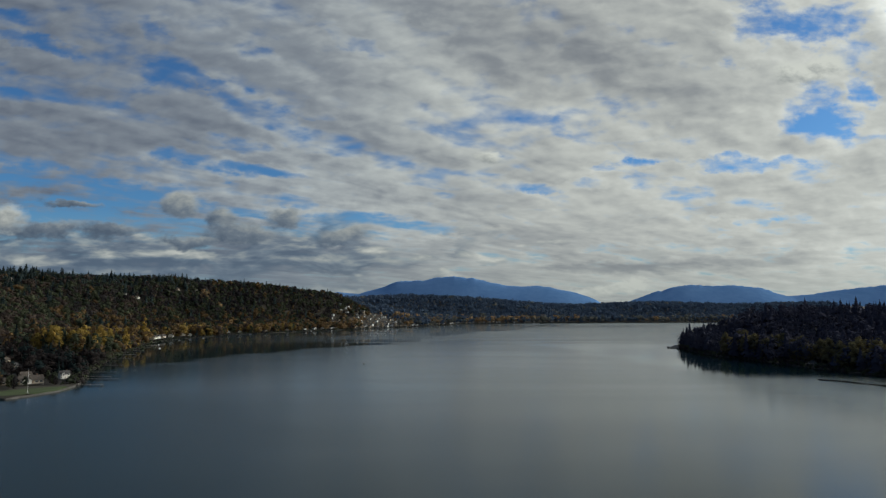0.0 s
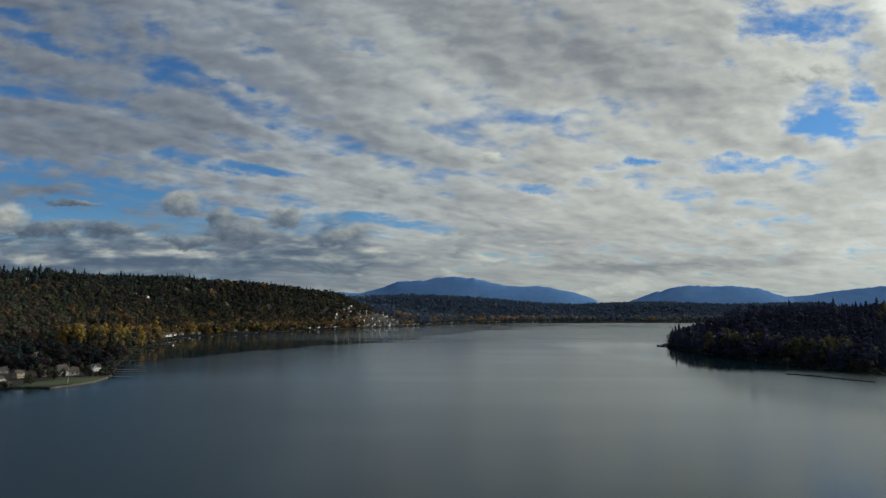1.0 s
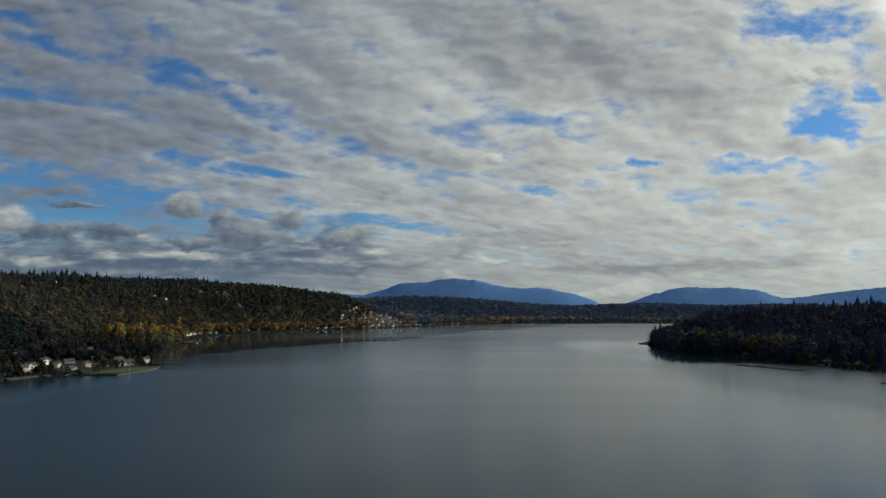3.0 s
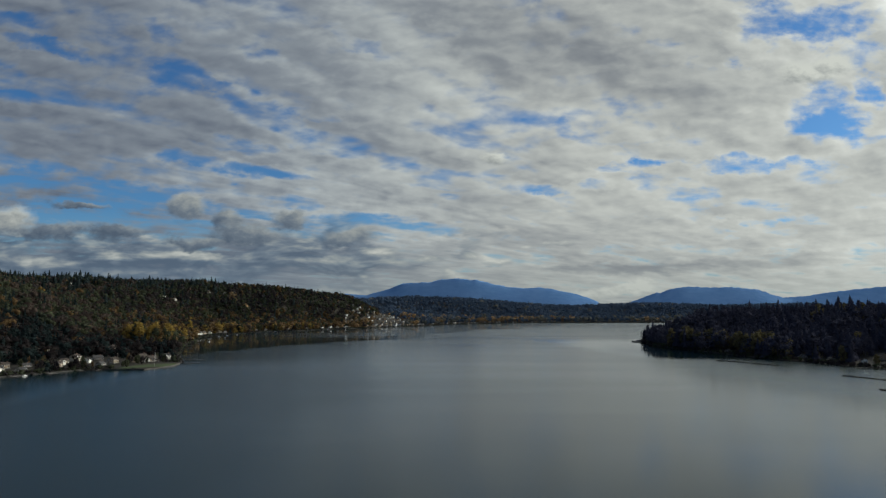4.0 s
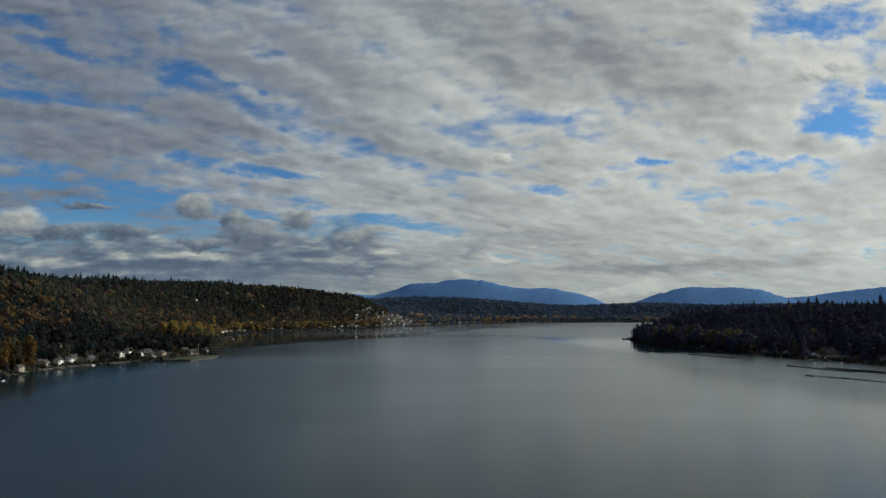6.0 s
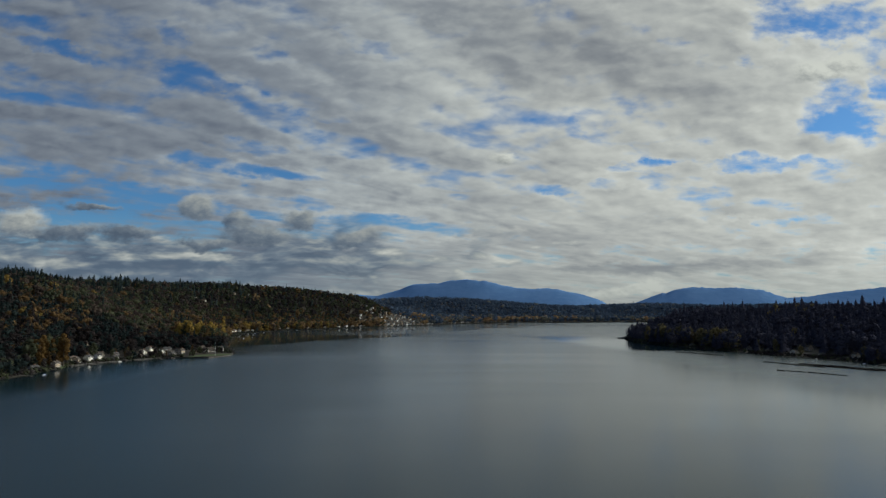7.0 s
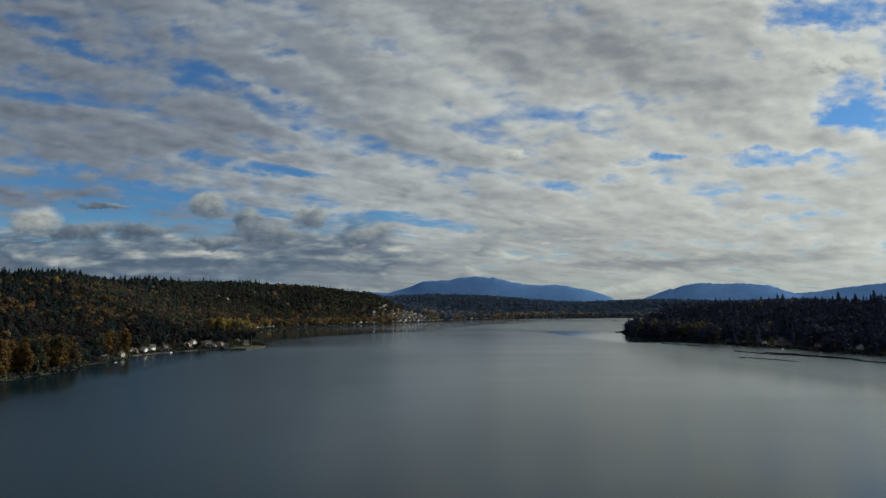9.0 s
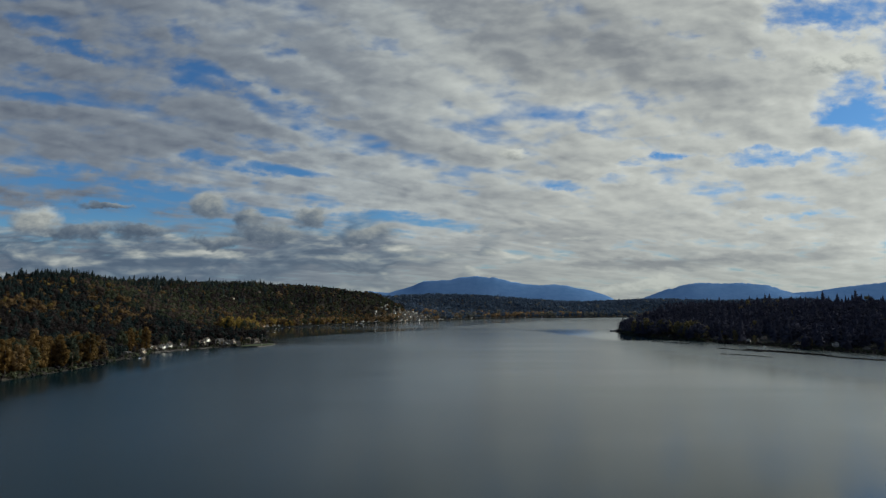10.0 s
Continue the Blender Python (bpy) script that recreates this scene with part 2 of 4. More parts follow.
def material(name, rough=0.8, metal=0.0):
    m = bpy.data.materials.new(name)
    m.use_nodes = True
    N = Nodes(m.node_tree)
    out = N.add("ShaderNodeOutputMaterial")
    b = N.add("ShaderNodeBsdfPrincipled")
    N.tree.links.new(b.outputs[0], out.inputs[0])
    b.inputs["Roughness"].default_value = rough
    b.inputs["Metallic"].default_value = metal
    return m, N, b


def place_of(N):
    return N.add("ShaderNodeNewGeometry").outputs["Position"]


def mottled(name, dark, light, scale, rough=0.85, fine=6.0, bump=0.0, spec=0.3):
    """Two-scale variation between two colours at world size."""
    m, N, b = material(name, rough)
    p = place_of(N)
    v = N.math("ADD", N.math("MULTIPLY", N.noise(p, scale, 4), 0.6), N.math("MULTIPLY", N.noise(p, scale * fine, 4), 0.4))
    N.put(b.inputs["Base Color"], N.ramp(v, (0.36, dark), (0.64, light)))
    b.inputs["Specular IOR Level"].default_value = spec
    if bump:
        bp = N.add("ShaderNodeBump")
        bp.inputs["Strength"].default_value = 0.6
        bp.inputs["Distance"].default_value = bump
        N.put(bp.inputs["Height"], N.noise(p, scale * fine, 5))
        N.put(b.inputs["Normal"], bp.outputs[0])
    return m


def leaf(name, dark, light, through=0.45):
    """Foliage: tone drifts from tree to tree and a little from clump to clump; light also comes through."""
    m = bpy.data.materials.new(name)
    m.use_nodes = True
    N = Nodes(m.node_tree)
    out = N.add("ShaderNodeOutputMaterial")
    geo = N.add("ShaderNodeNewGeometry")
    v = N.math("MULTIPLY_ADD", N.noise(geo.outputs["Position"], 0.075, 1), 0.90, N.math("MULTIPLY", geo.outputs["Random Per Island"], 0.08))
    v = N.math("MULTIPLY_ADD", N.noise(geo.outputs["Position"], 0.011, 3), 0.85, v)
    col = N.ramp(v, (0.64, dark), (1.14, light))
    a, t, mx = N.add("ShaderNodeBsdfDiffuse"), N.add("ShaderNodeBsdfTranslucent"), N.add("ShaderNodeMixShader")
    N.put(a.inputs[0], col)
    N.put(t.inputs[0], col)
    mx.inputs[0].default_value = through
    for s, k in ((a, 1), (t, 2)):
        N.tree.links.new(s.outputs[0], mx.inputs[k])
    N.tree.links.new(mx.outputs[0], out.inputs[0])
    return m


def flat(name, col, rough=0.6, metal=0.0, vary=0.12):
    m, N, b = material(name, rough, metal)
    p = place_of(N)
    v = N.math("MULTIPLY_ADD", N.noise(p, 0.9, 5), 2 * vary, 1 - vary)
    v = N.math("MULTIPLY", v, N.math("MULTIPLY_ADD", N.noise(p, 7.0, 4), vary, 1 - vary / 2))
    N.put(b.inputs["Base Color"], N.vec("SCALE", tuple(col), scale=v))
    return m


def build_water():
    m, N, b = material("lake_water", 0.06)
    p = place_of(N)
    x, y, z = N.split(p)
    b.inputs["Base Color"].default_value = (0.002, 0.012, 0.016, 1)
    b.inputs["IOR"].default_value = 1.34
    b.inputs["Specular Tint"].default_value = (0.75, 1.0, 0.95, 1)
    # calm water lies along the wooded shore, rippled water out on the lake, with wind lanes between
    lanes = N.noise(N.xyz(N.math("MULTIPLY", x, 0.0016), N.math("MULTIPLY", y, 0.007), 0.0), 1.0, 4, 0.55, 0.6)
    fine = N.noise(N.xyz(N.math("MULTIPLY", x, 0.005), N.math("MULTIPLY", y, 0.03), 4.0), 1.0, 4, 0.6, 0.4)
    off = N.math("MULTIPLY_ADD", x, 0.905, N.math("MULTIPLY", y, -0.425))
    off = N.math("ADD", off, N.math("MULTIPLY_ADD", lanes, 160.0, -80.0 + 405.0))
    out_left = N.step(off, -12.0, 14.0)
    head = N.math("MULTIPLY_ADD", x, -0.98, N.math("MULTIPLY_ADD", y, -0.198, 340.3))
    head = N.math("ADD", head, N.math("MULTIPLY_ADD", lanes, 50.0, -25.0))
    out_right = N.math("MAXIMUM", N.math("MAXIMUM", N.step(head, 70.0, 110.0), N.step(y, 420.0, 350.0)), N.step(y, 690.0, 790.0))
    wind = N.math("MULTIPLY", out_left, out_right)
    left_dim = N.math("MULTIPLY", N.soft(N.math("MULTIPLY_ADD", lanes, 120.0, x), 120.0, -120.0), N.soft(y, 420.0, 130.0))
    # a lane before the headland whose sheen is raised below to look bright
    way_x = N.math("MULTIPLY_ADD", y, -0.06, N.math("MULTIPLY_ADD", lanes, 30.0, N.math("SUBTRACT", x, 15.0)))
    lane = N.math("MULTIPLY", N.math("MULTIPLY", N.soft(way_x, 130.0, 165.0), N.soft(way_x, 215.0, 178.0)), N.soft(y, 430.0, 300.0))
    v = N.math("ADD", N.math("MULTIPLY", lanes, 0.5), N.math("MULTIPLY", fine, 0.5))
    rough = N.math("ADD", N.step(v, 0.36, 0.66, 0.05, 0.08), N.math("MULTIPLY", wind, N.step(lanes, 0.34, 0.68, 0.07, 0.11)))
    # gusts off the headland and along the near shore
    gust = N.math("MULTIPLY", N.soft(N.math("MULTIPLY_ADD", fine, 90.0, head), 200.0, 90.0), N.soft(y, 420.0, 320.0))
    rough = N.math("ADD", rough, N.math("MULTIPLY", gust, 0.30))
    streak = N.noise(N.xyz(N.math("MULTIPLY", x, 0.004), N.math("MULTIPLY", y, 0.045), 9.0), 1.0, 3, 0.6, 0.3)
    rough = N.math("ADD", rough, N.math("MULTIPLY", N.math("MULTIPLY", N.step(y, 650.0, 900.0), N.step(streak, 0.44, 0.56)), 0.14))
    # a ruffled strip under the far shore
    strip = N.math("MULTIPLY", N.soft(y, 1660.0, 1740.0), N.soft(x, 110.0, 280.0))
    rough = N.math("ADD", rough, N.math("MULTIPLY", strip, 0.35))
    # extra roughness that dims the left, calm again right under the wooded shore
    rough = N.math("ADD", rough, N.math("MULTIPLY", N.math("MULTIPLY", left_dim, N.soft(x, -210.0, -140.0)), 0.24))
    N.put(b.inputs["Roughness"], N.math("MINIMUM", rough, 0.262))
    # reflection painted by place: weaker at left, stronger at right, lane and far strip
    right_sheen = N.math("MULTIPLY", gust, N.step(fine, 0.35, 0.6, 0.10, 0.24))
    N.put(b.inputs["Specular IOR Level"], N.math("ADD", N.math("MULTIPLY_ADD", left_dim, -0.38, 0.5), N.math("ADD", N.math("MULTIPLY_ADD", strip, 0.9, N.math("MULTIPLY", lane, 0.60)), N.math("MULTIPLY_ADD", N.soft(x, 10.0, 240.0), 0.55, right_sheen))))
    return m


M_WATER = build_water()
M_SOIL = mottled("hill_soil", (0.016, 0.014, 0.011), (0.036, 0.031, 0.022), 0.02, 0.95)
M_LAWN = mottled("lawn_grass", (0.024, 0.040, 0.012), (0.056, 0.074, 0.024), 0.15, 0.95)
M_FIR = leaf("fir_needles", (0.012, 0.020, 0.023), (0.030, 0.043, 0.042))
M_OLIVE = leaf("olive_leaves", (0.026, 0.036, 0.031), (0.070, 0.078, 0.048))
M_GOLD = leaf("gold_leaves", (0.17, 0.128, 0.038), (0.34, 0.24, 0.066))
M_RUST = leaf("rust_leaves", (0.058, 0.044, 0.028), (0.150, 0.098, 0.048))
M_BARE = leaf("bare_twigs", (0.023, 0.023, 0.028), (0.054, 0.048, 0.047))
# distant foliage: bluer or paler copies with the haze mixed into their colour
M_FAR_FIR = leaf("far_hazed_needles", (0.044, 0.066, 0.108), (0.064, 0.094, 0.142), 0.4)
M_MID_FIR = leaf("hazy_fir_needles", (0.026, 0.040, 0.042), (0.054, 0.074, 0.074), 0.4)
M_FAR_LEAF = leaf("far_hazed_leaves", (0.060, 0.078, 0.092), (0.150, 0.148, 0.125), 0.3)
M_FAR_RUST = leaf("far_hazed_rust_leaves", (0.125, 0.092, 0.058), (0.28, 0.186, 0.098), 0.3)
M_MID_BARE = leaf("russet_bare_twigs", (0.034, 0.030, 0.031), (0.082, 0.063, 0.052))
M_AMBER = leaf("amber_leaves", (0.14, 0.104, 0.036), (0.29, 0.20, 0.062))
# darker copy of the bare twigs, with the near hill's cloud shade in its colour
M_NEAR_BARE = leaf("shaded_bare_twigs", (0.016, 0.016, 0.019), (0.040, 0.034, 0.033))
M_COTTON = leaf("cottonwood_leaves", (0.062, 0.042, 0.018), (0.155, 0.096, 0.036))
M_MUSTARD = leaf("mustard_leaves", (0.095, 0.074, 0.026), (0.205, 0.150, 0.050))
# haze and back-lit shade are put into this flat purplish-grey
M_HEAD = leaf("hazed_headland_needles", (0.048, 0.049, 0.072), (0.064, 0.065, 0.088), 0.06)
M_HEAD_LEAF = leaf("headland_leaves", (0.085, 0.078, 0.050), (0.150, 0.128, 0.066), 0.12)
M_BARK = mottled("bark", (0.05, 0.038, 0.028), (0.12, 0.10, 0.08), 0.8, 0.9)
# the blue of distant air is painted into the mountain colour
M_MOUNT = mottled("hazed_mountain_forest", (0.078, 0.168, 0.335), (0.112, 0.216, 0.40), 0.004, 1.0, spec=0.0)
M_ROCK = mottled("shore_rock", (0.06, 0.058, 0.055), (0.16, 0.155, 0.145), 0.5, 0.9, bump=0.1)

# ------------------------------------------------------------------ land and lake
WEST_SHORE = [(-300, -1500), (-285, -600), (-258, -200), (-244, -60), (-239, 0), (-240, 50), (-241, 98), (-252, 122), (-252, 150), (-264, 205), (-262, 235),
        (-246, 268), (-236, 287), (-212, 293), (-197, 290), (-190, 318), (-200, 358), (-222, 400), (-250, 473), (-290, 573), (-314, 664),
        (-355, 770), (-364, 864), (-355, 934), (-336, 1040), (-300, 1085), (-250, 1195), (-206, 1265), (-106, 1419), (-46, 1536), (24, 1700)]
EAST_SHORE = [(105, 1800), (190, 1837), (360, 1866), (543, 1925), (711, 1928), (1200, 1960), (1900, 1900), (1950, 1400), (900, 1050), (450, 880),
        (310, 770), (268, 712), (254, 690), (246, 662), (237, 605), (236, 560), (243, 510), (250, 460), (259, 410), (270, 360), (283, 318), (300, 280),
        (316, 228), (334, 167), (352, 100), (380, 0), (420, -150), (450, -600), (460, -1500)]
LAKE = WEST_SHORE + EAST_SHORE


def inland(x, y):
    """Metres from the shore, positive on land."""
    x, y = np.asarray(x, float), np.asarray(y, float)
    best = np.full(x.shape, 1e18)
    inside = np.zeros(x.shape, bool)
    for (ax, ay), (bx, by) in zip(LAKE, LAKE[1:] + LAKE[:1]):
        ux, uy = bx - ax, by - ay
        k = np.clip(((x - ax) * ux + (y - ay) * uy) / (ux * ux + uy * uy), 0, 1)
        best = np.minimum(best, (x - ax - k * ux) ** 2 + (y - ay - k * uy) ** 2)
        cut = (ay > y) != (by > y)
        if by != ay:
            inside ^= cut & (x < ax + (y - ay) * ux / uy)
    d = np.sqrt(best)
    return np.where(inside, -d, d)


def ease(v, lo, hi):
    t = np.clip((v - lo) / (hi - lo), 0, 1)
    return t * t * (3 - 2 * t)


def roll_of(x, y):
    """Gentle rolls of the land."""
    return (np.sin(x / 97 + 1.3 * np.sin(y / 211)) + np.sin(y / 83 + 0.7 + np.sin(x / 151)) + 0.6 * np.sin((x + y) / 47) + 0.5 * np.sin((x - 1.4 * y) / 61 + 2)) / 3.1


def height(x, y, d=None):
    x, y = np.asarray(x, float), np.asarray(y, float)
    d = inland(x, y) if d is None else d
    far = ease(y, 1480, 1900)
    right = ease(x, 60, 200) * (1 - far)
    left = (1 - ease(x, 60, 200)) * (1 - far)
    ridge = 42 + 36 * ease(y, 150, 760) - 16 * ease(y, 1150, 1500) + 5 * np.sin(y / 170) + 7 * ease(y, 420, 720)
    hl = ridge * ease(d, 42, 300 - 110 * np.exp(-((y - 1430) / 190) ** 2)) + 3 * ease(d, 10, 60)
    hr = 30 * ease(d, 4, 190 - 105 * np.exp(-((y - 640) / 110) ** 2)) + 6 * ease(d, 150, 500)
    hf = (46 + 28 * np.exp(-((x + 120) / 330) ** 2) + 4 * np.sin(x / 120 + 1)) * ease(d, 70, 520) + 2 * ease(d, 5, 50)
    hr = hr * (1 - 0.18 * ease(y, 380, 600))
    h = 0.9 * ease(d, -0.5, 2.5) + left * hl + right * hr + far * hf
    h = h + roll_of(x, y) * 5 * ease(d, 60, 200)
    return np.where(d < 0, np.maximum(-6, d * 0.6), h)


def grid_mesh(name, xs, ys, zfun, mat, keep=None):
    X, Y = np.meshgrid(xs, ys)
    Z = zfun(X, Y)
    n, m = len(ys), len(xs)
    idx = np.arange(n * m).reshape(n, m)
    f = np.stack([idx[:-1, :-1], idx[:-1, 1:], idx[1:, 1:], idx[1:, :-1]], -1).reshape(-1, 4)
    me = raw_mesh(name, np.stack([X, Y, Z], -1).reshape(-1, 3), f)
    me.materials.append(mat)
    me.polygons.foreach_set("use_smooth", np.ones(len(f), bool))
    return me


def raw_mesh(name, verts, faces):
    """A mesh from numpy arrays; all faces have the same number of corners."""
    me = bpy.data.meshes.new(name)
    k = faces.shape[1]
    me.vertices.add(len(verts))
    me.vertices.foreach_set("co", np.ascontiguousarray(verts, np.float32).ravel())
    me.loops.add(faces.size)
    me.loops.foreach_set("vertex_index", np.ascontiguousarray(faces, np.int32).ravel())
    me.polygons.add(len(faces))
    me.polygons.foreach_set("loop_start", np.arange(0, faces.size, k, dtype=np.int32))
    me.update(calc_edges=True)
    return me


xs = np.concatenate([np.arange(-3000, -800, 120), np.arange(-800, -430, 14), np.arange(-430, -170, 4), np.arange(-170, 200, 14), np.arange(200, 420, 4), np.arange(420, 900, 14), np.arange(900, 3100, 120)])
ys = np.concatenate([np.arange(-1500, -150, 75), np.arange(-150, 1300, 5.5), np.arange(1300, 2000, 12), np.arange(2000, 2700, 35), np.arange(2700, 4000, 130)])
tagged(new("ground", grid_mesh("ground", xs, ys, height, M_SOIL)), "dark wooded hills and shore land round the lake", "ground", kind="structure")
wx_ = np.linspace(-4900, 4900, 99)
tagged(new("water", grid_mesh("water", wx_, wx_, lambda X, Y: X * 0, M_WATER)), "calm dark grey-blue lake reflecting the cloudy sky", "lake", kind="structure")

# far mountains: (bearing in tangent, height in tangent above the eye) along each crest
DIST = 4500.0


def mountain(name, crest, dist, depth, label):
    """A range whose crest runs through the given bearings and heights, with spurs down to its foot."""
    bear = np.linspace(crest[0][0], crest[-1][0], 260)
    top = np.interp(bear, [c[0] for c in crest], [c[1] for c in crest])
    k = np.hanning(5) / np.hanning(5).sum()
    top = np.convolve(np.pad(top, 2, mode="edge"), k, "valid")
    rows_ = 18
    wide_k = np.hanning(71) / np.hanning(71).sum()
    base_top = np.convolve(np.pad(top, 35, mode="edge"), wide_k, "valid")
    V = []
    rng = np.random.default_rng(5)
    rough_top = np.convolve(rng.normal(0, 0.0009, len(bear) + 4), np.ones(5) / 5, "valid") * dist
    ph = rng.uniform(0, 6.28, 6)
    for i in range(rows_ + 1):
        u = i / rows_                       # 0 foot, 1 crest
        r = dist + depth * (u - 1)
        z = (40 + (top * u ** 5 + np.minimum(base_top, top * 1.15) * (1 - u ** 5)) * dist) * (1 - (1 - u) ** 1.3)
        spur = sum(np.sin(bear * f + p + 2.5 * u) / f for f, p in zip((40, 73, 120, 190, 260, 410), ph)) * 30
        z = z + spur * 4 * u * (1 - u) + rough_top * u ** 8
        V.append(np.stack([bear * r, np.full_like(bear, r), np.maximum(z, -5) if i else z * 0 - 5], -1))
    back = V[-1].copy()
    back[:, 1] += 150
    back[:, 2] = -5
    V.append(back)
    V = np.stack(V)
    n, m = V.shape[:2]
    idx = np.arange(n * m).reshape(n, m)
    f = np.stack([idx[:-1, :-1], idx[:-1, 1:], idx[1:, 1:], idx[1:, :-1]], -1).reshape(-1, 4)
    me = raw_mesh(name, V.reshape(-1, 3), f)
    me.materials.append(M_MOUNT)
    me.polygons.foreach_set("use_smooth", np.ones(len(f), bool))
    return tagged(new(name, me), label, "mountain")


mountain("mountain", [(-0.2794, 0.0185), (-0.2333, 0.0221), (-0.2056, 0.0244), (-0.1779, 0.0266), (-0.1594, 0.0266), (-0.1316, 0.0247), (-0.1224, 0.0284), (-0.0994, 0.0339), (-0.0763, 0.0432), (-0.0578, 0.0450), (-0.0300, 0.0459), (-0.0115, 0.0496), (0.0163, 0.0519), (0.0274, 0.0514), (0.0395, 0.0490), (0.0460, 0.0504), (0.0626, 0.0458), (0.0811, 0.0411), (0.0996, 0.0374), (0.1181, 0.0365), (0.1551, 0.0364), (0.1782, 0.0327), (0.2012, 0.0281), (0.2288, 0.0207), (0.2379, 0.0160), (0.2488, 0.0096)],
         4500, 420, "long haze-blue forested mountain beyond the lake")
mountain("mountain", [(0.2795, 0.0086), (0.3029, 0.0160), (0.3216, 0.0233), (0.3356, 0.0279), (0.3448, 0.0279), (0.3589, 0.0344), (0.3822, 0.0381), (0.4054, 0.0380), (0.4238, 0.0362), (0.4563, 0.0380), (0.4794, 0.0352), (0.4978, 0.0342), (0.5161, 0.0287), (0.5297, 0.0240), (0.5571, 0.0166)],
         4400, 420, "flat-topped haze-blue mountain beyond the lake")
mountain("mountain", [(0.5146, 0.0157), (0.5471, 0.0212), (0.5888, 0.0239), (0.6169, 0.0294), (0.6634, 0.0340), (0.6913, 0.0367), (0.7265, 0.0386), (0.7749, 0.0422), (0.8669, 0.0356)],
         4600, 420, "distant haze-blue mountain ridge beyond the headland")



# ------------------------------------------------------------------ helpers for things


def part(name, bm, mat, parent=None, label=""):
    """One bmesh becomes one mesh object under its parent."""
    me = bpy.data.meshes.new(name)
    bm.to_mesh(me)
    bm.free()
    me.materials.append(mat)
    ob = new(name, me)
    ob.parent = parent
    if label:
        ob["label"] = label
    return ob


def box(bm, x0, y0, z0, x1, y1, z1):
    v = [bm.verts.new((x, y, z)) for z in (z0, z1) for x, y in ((x0, y0), (x1, y0), (x1, y1), (x0, y1))]
    for q in ((3, 2, 1, 0), (4, 5, 6, 7), (0, 1, 5, 4), (1, 2, 6, 5), (2, 3, 7, 6), (3, 0, 4, 7)):
        bm.faces.new([v[i] for i in q])
    return bm


def boxes(*dims):
    bm = bmesh.new()
    for d in dims:
        box(bm, *d)
    return bm


def rod(bm, x, y, z0, z1, r, n=6, r1=None):
    r1 = r if r1 is None else r1
    a = [bm.verts.new((x + r * math.cos(6.2832 * i / n), y + r * math.sin(6.2832 * i / n), z0)) for i in range(n)]
    b = [bm.verts.new((x + r1 * math.cos(6.2832 * i / n), y + r1 * math.sin(6.2832 * i / n), z1)) for i in range(n)]
    for i in range(n):
        bm.faces.new((a[i], a[(i + 1) % n], b[(i + 1) % n], b[i]))
    bm.faces.new(b)
    return bm


# ------------------------------------------------------------------ trees
RNG = np.random.default_rng(11)


def fir_shape(rng, tiers=9, sides=7):
    """A unit conifer: whorls of drooping, ragged boughs on a thin stem, 1 m high."""
    V, F = [], []
    lean = rng.normal(0, 0.012, 2)
    girth = rng.uniform(0.14, 0.20)
    for i in range(tiers):
        u = i / tiers
        z1 = 0.18 + 0.76 * (i + 1) / tiers
        r = girth * (1 - u) ** 0.9 + 0.006
        off = rng.uniform(0, 6.28)
        for k in range(sides):
            a = off + 6.2832 * (k + rng.uniform(-0.25, 0.25)) / sides
            rr = r * rng.uniform(0.65, 1.2)
            drop = rng.uniform(0.07, 0.17) * (1.2 - 0.8 * u)
            w = 0.55 * rr + 0.012
            ca, sa = math.cos(a), math.sin(a)
            n0 = len(V)
            V.append((lean[0] * z1, lean[1] * z1, min(1.0, z1 + rng.uniform(-0.02, 0.02))))
            V.append((rr * ca - w * sa, rr * sa + w * ca, z1 - drop - rng.uniform(0, 0.03)))
            V.append((rr * ca + w * sa, rr * sa - w * ca, z1 - drop - rng.uniform(0, 0.03)))
            F.append((n0, n0 + 1, n0 + 2))
    k = len(V)
    for z, r in ((0.0, 0.016), (1.0, 0.004)):
        V += [(r * math.cos(a), r * math.sin(a), z) for a in (0, 2.1, 4.2)]
    F += [(k, k + 1, k + 4), (k, k + 4, k + 3), (k + 1, k + 2, k + 5), (k + 1, k + 5, k + 4), (k + 2, k, k + 3), (k + 2, k + 3, k + 5)]
    V = np.array(V, float)
    V[:, 2] = np.maximum(V[:, 2], 0)
    return V, np.array(F)


def lump(rng, c, r):
    """A leafy mass: a ragged twenty-sided lump."""
    g = (1 + 5 ** 0.5) / 2
    v = np.array([(-1, g, 0), (1, g, 0), (-1, -g, 0), (1, -g, 0), (0, -1, g), (0, 1, g), (0, -1, -g), (0, 1, -g), (g, 0, -1), (g, 0, 1), (-g, 0, -1), (-g, 0, 1)]) / 1.902
    f = np.array([(0, 11, 5), (0, 5, 1), (0, 1, 7), (0, 7, 10), (0, 10, 11), (1, 5, 9), (5, 11, 4), (11, 10, 2), (10, 7, 6), (7, 1, 8),
                  (3, 9, 4), (3, 4, 2), (3, 2, 6), (3, 6, 8), (3, 8, 9), (4, 9, 5), (2, 4, 11), (6, 2, 10), (8, 6, 7), (9, 8, 1)])
    t = rng.uniform(0, 6.28)
    v = v @ np.array(((math.cos(t), -math.sin(t), 0), (math.sin(t), math.cos(t), 0), (0, 0, 1)))
    return np.array(c) + v * r * rng.uniform(0.68, 1.25, (12, 1)) * np.array((1, 1, rng.uniform(0.8, 1.4))), f


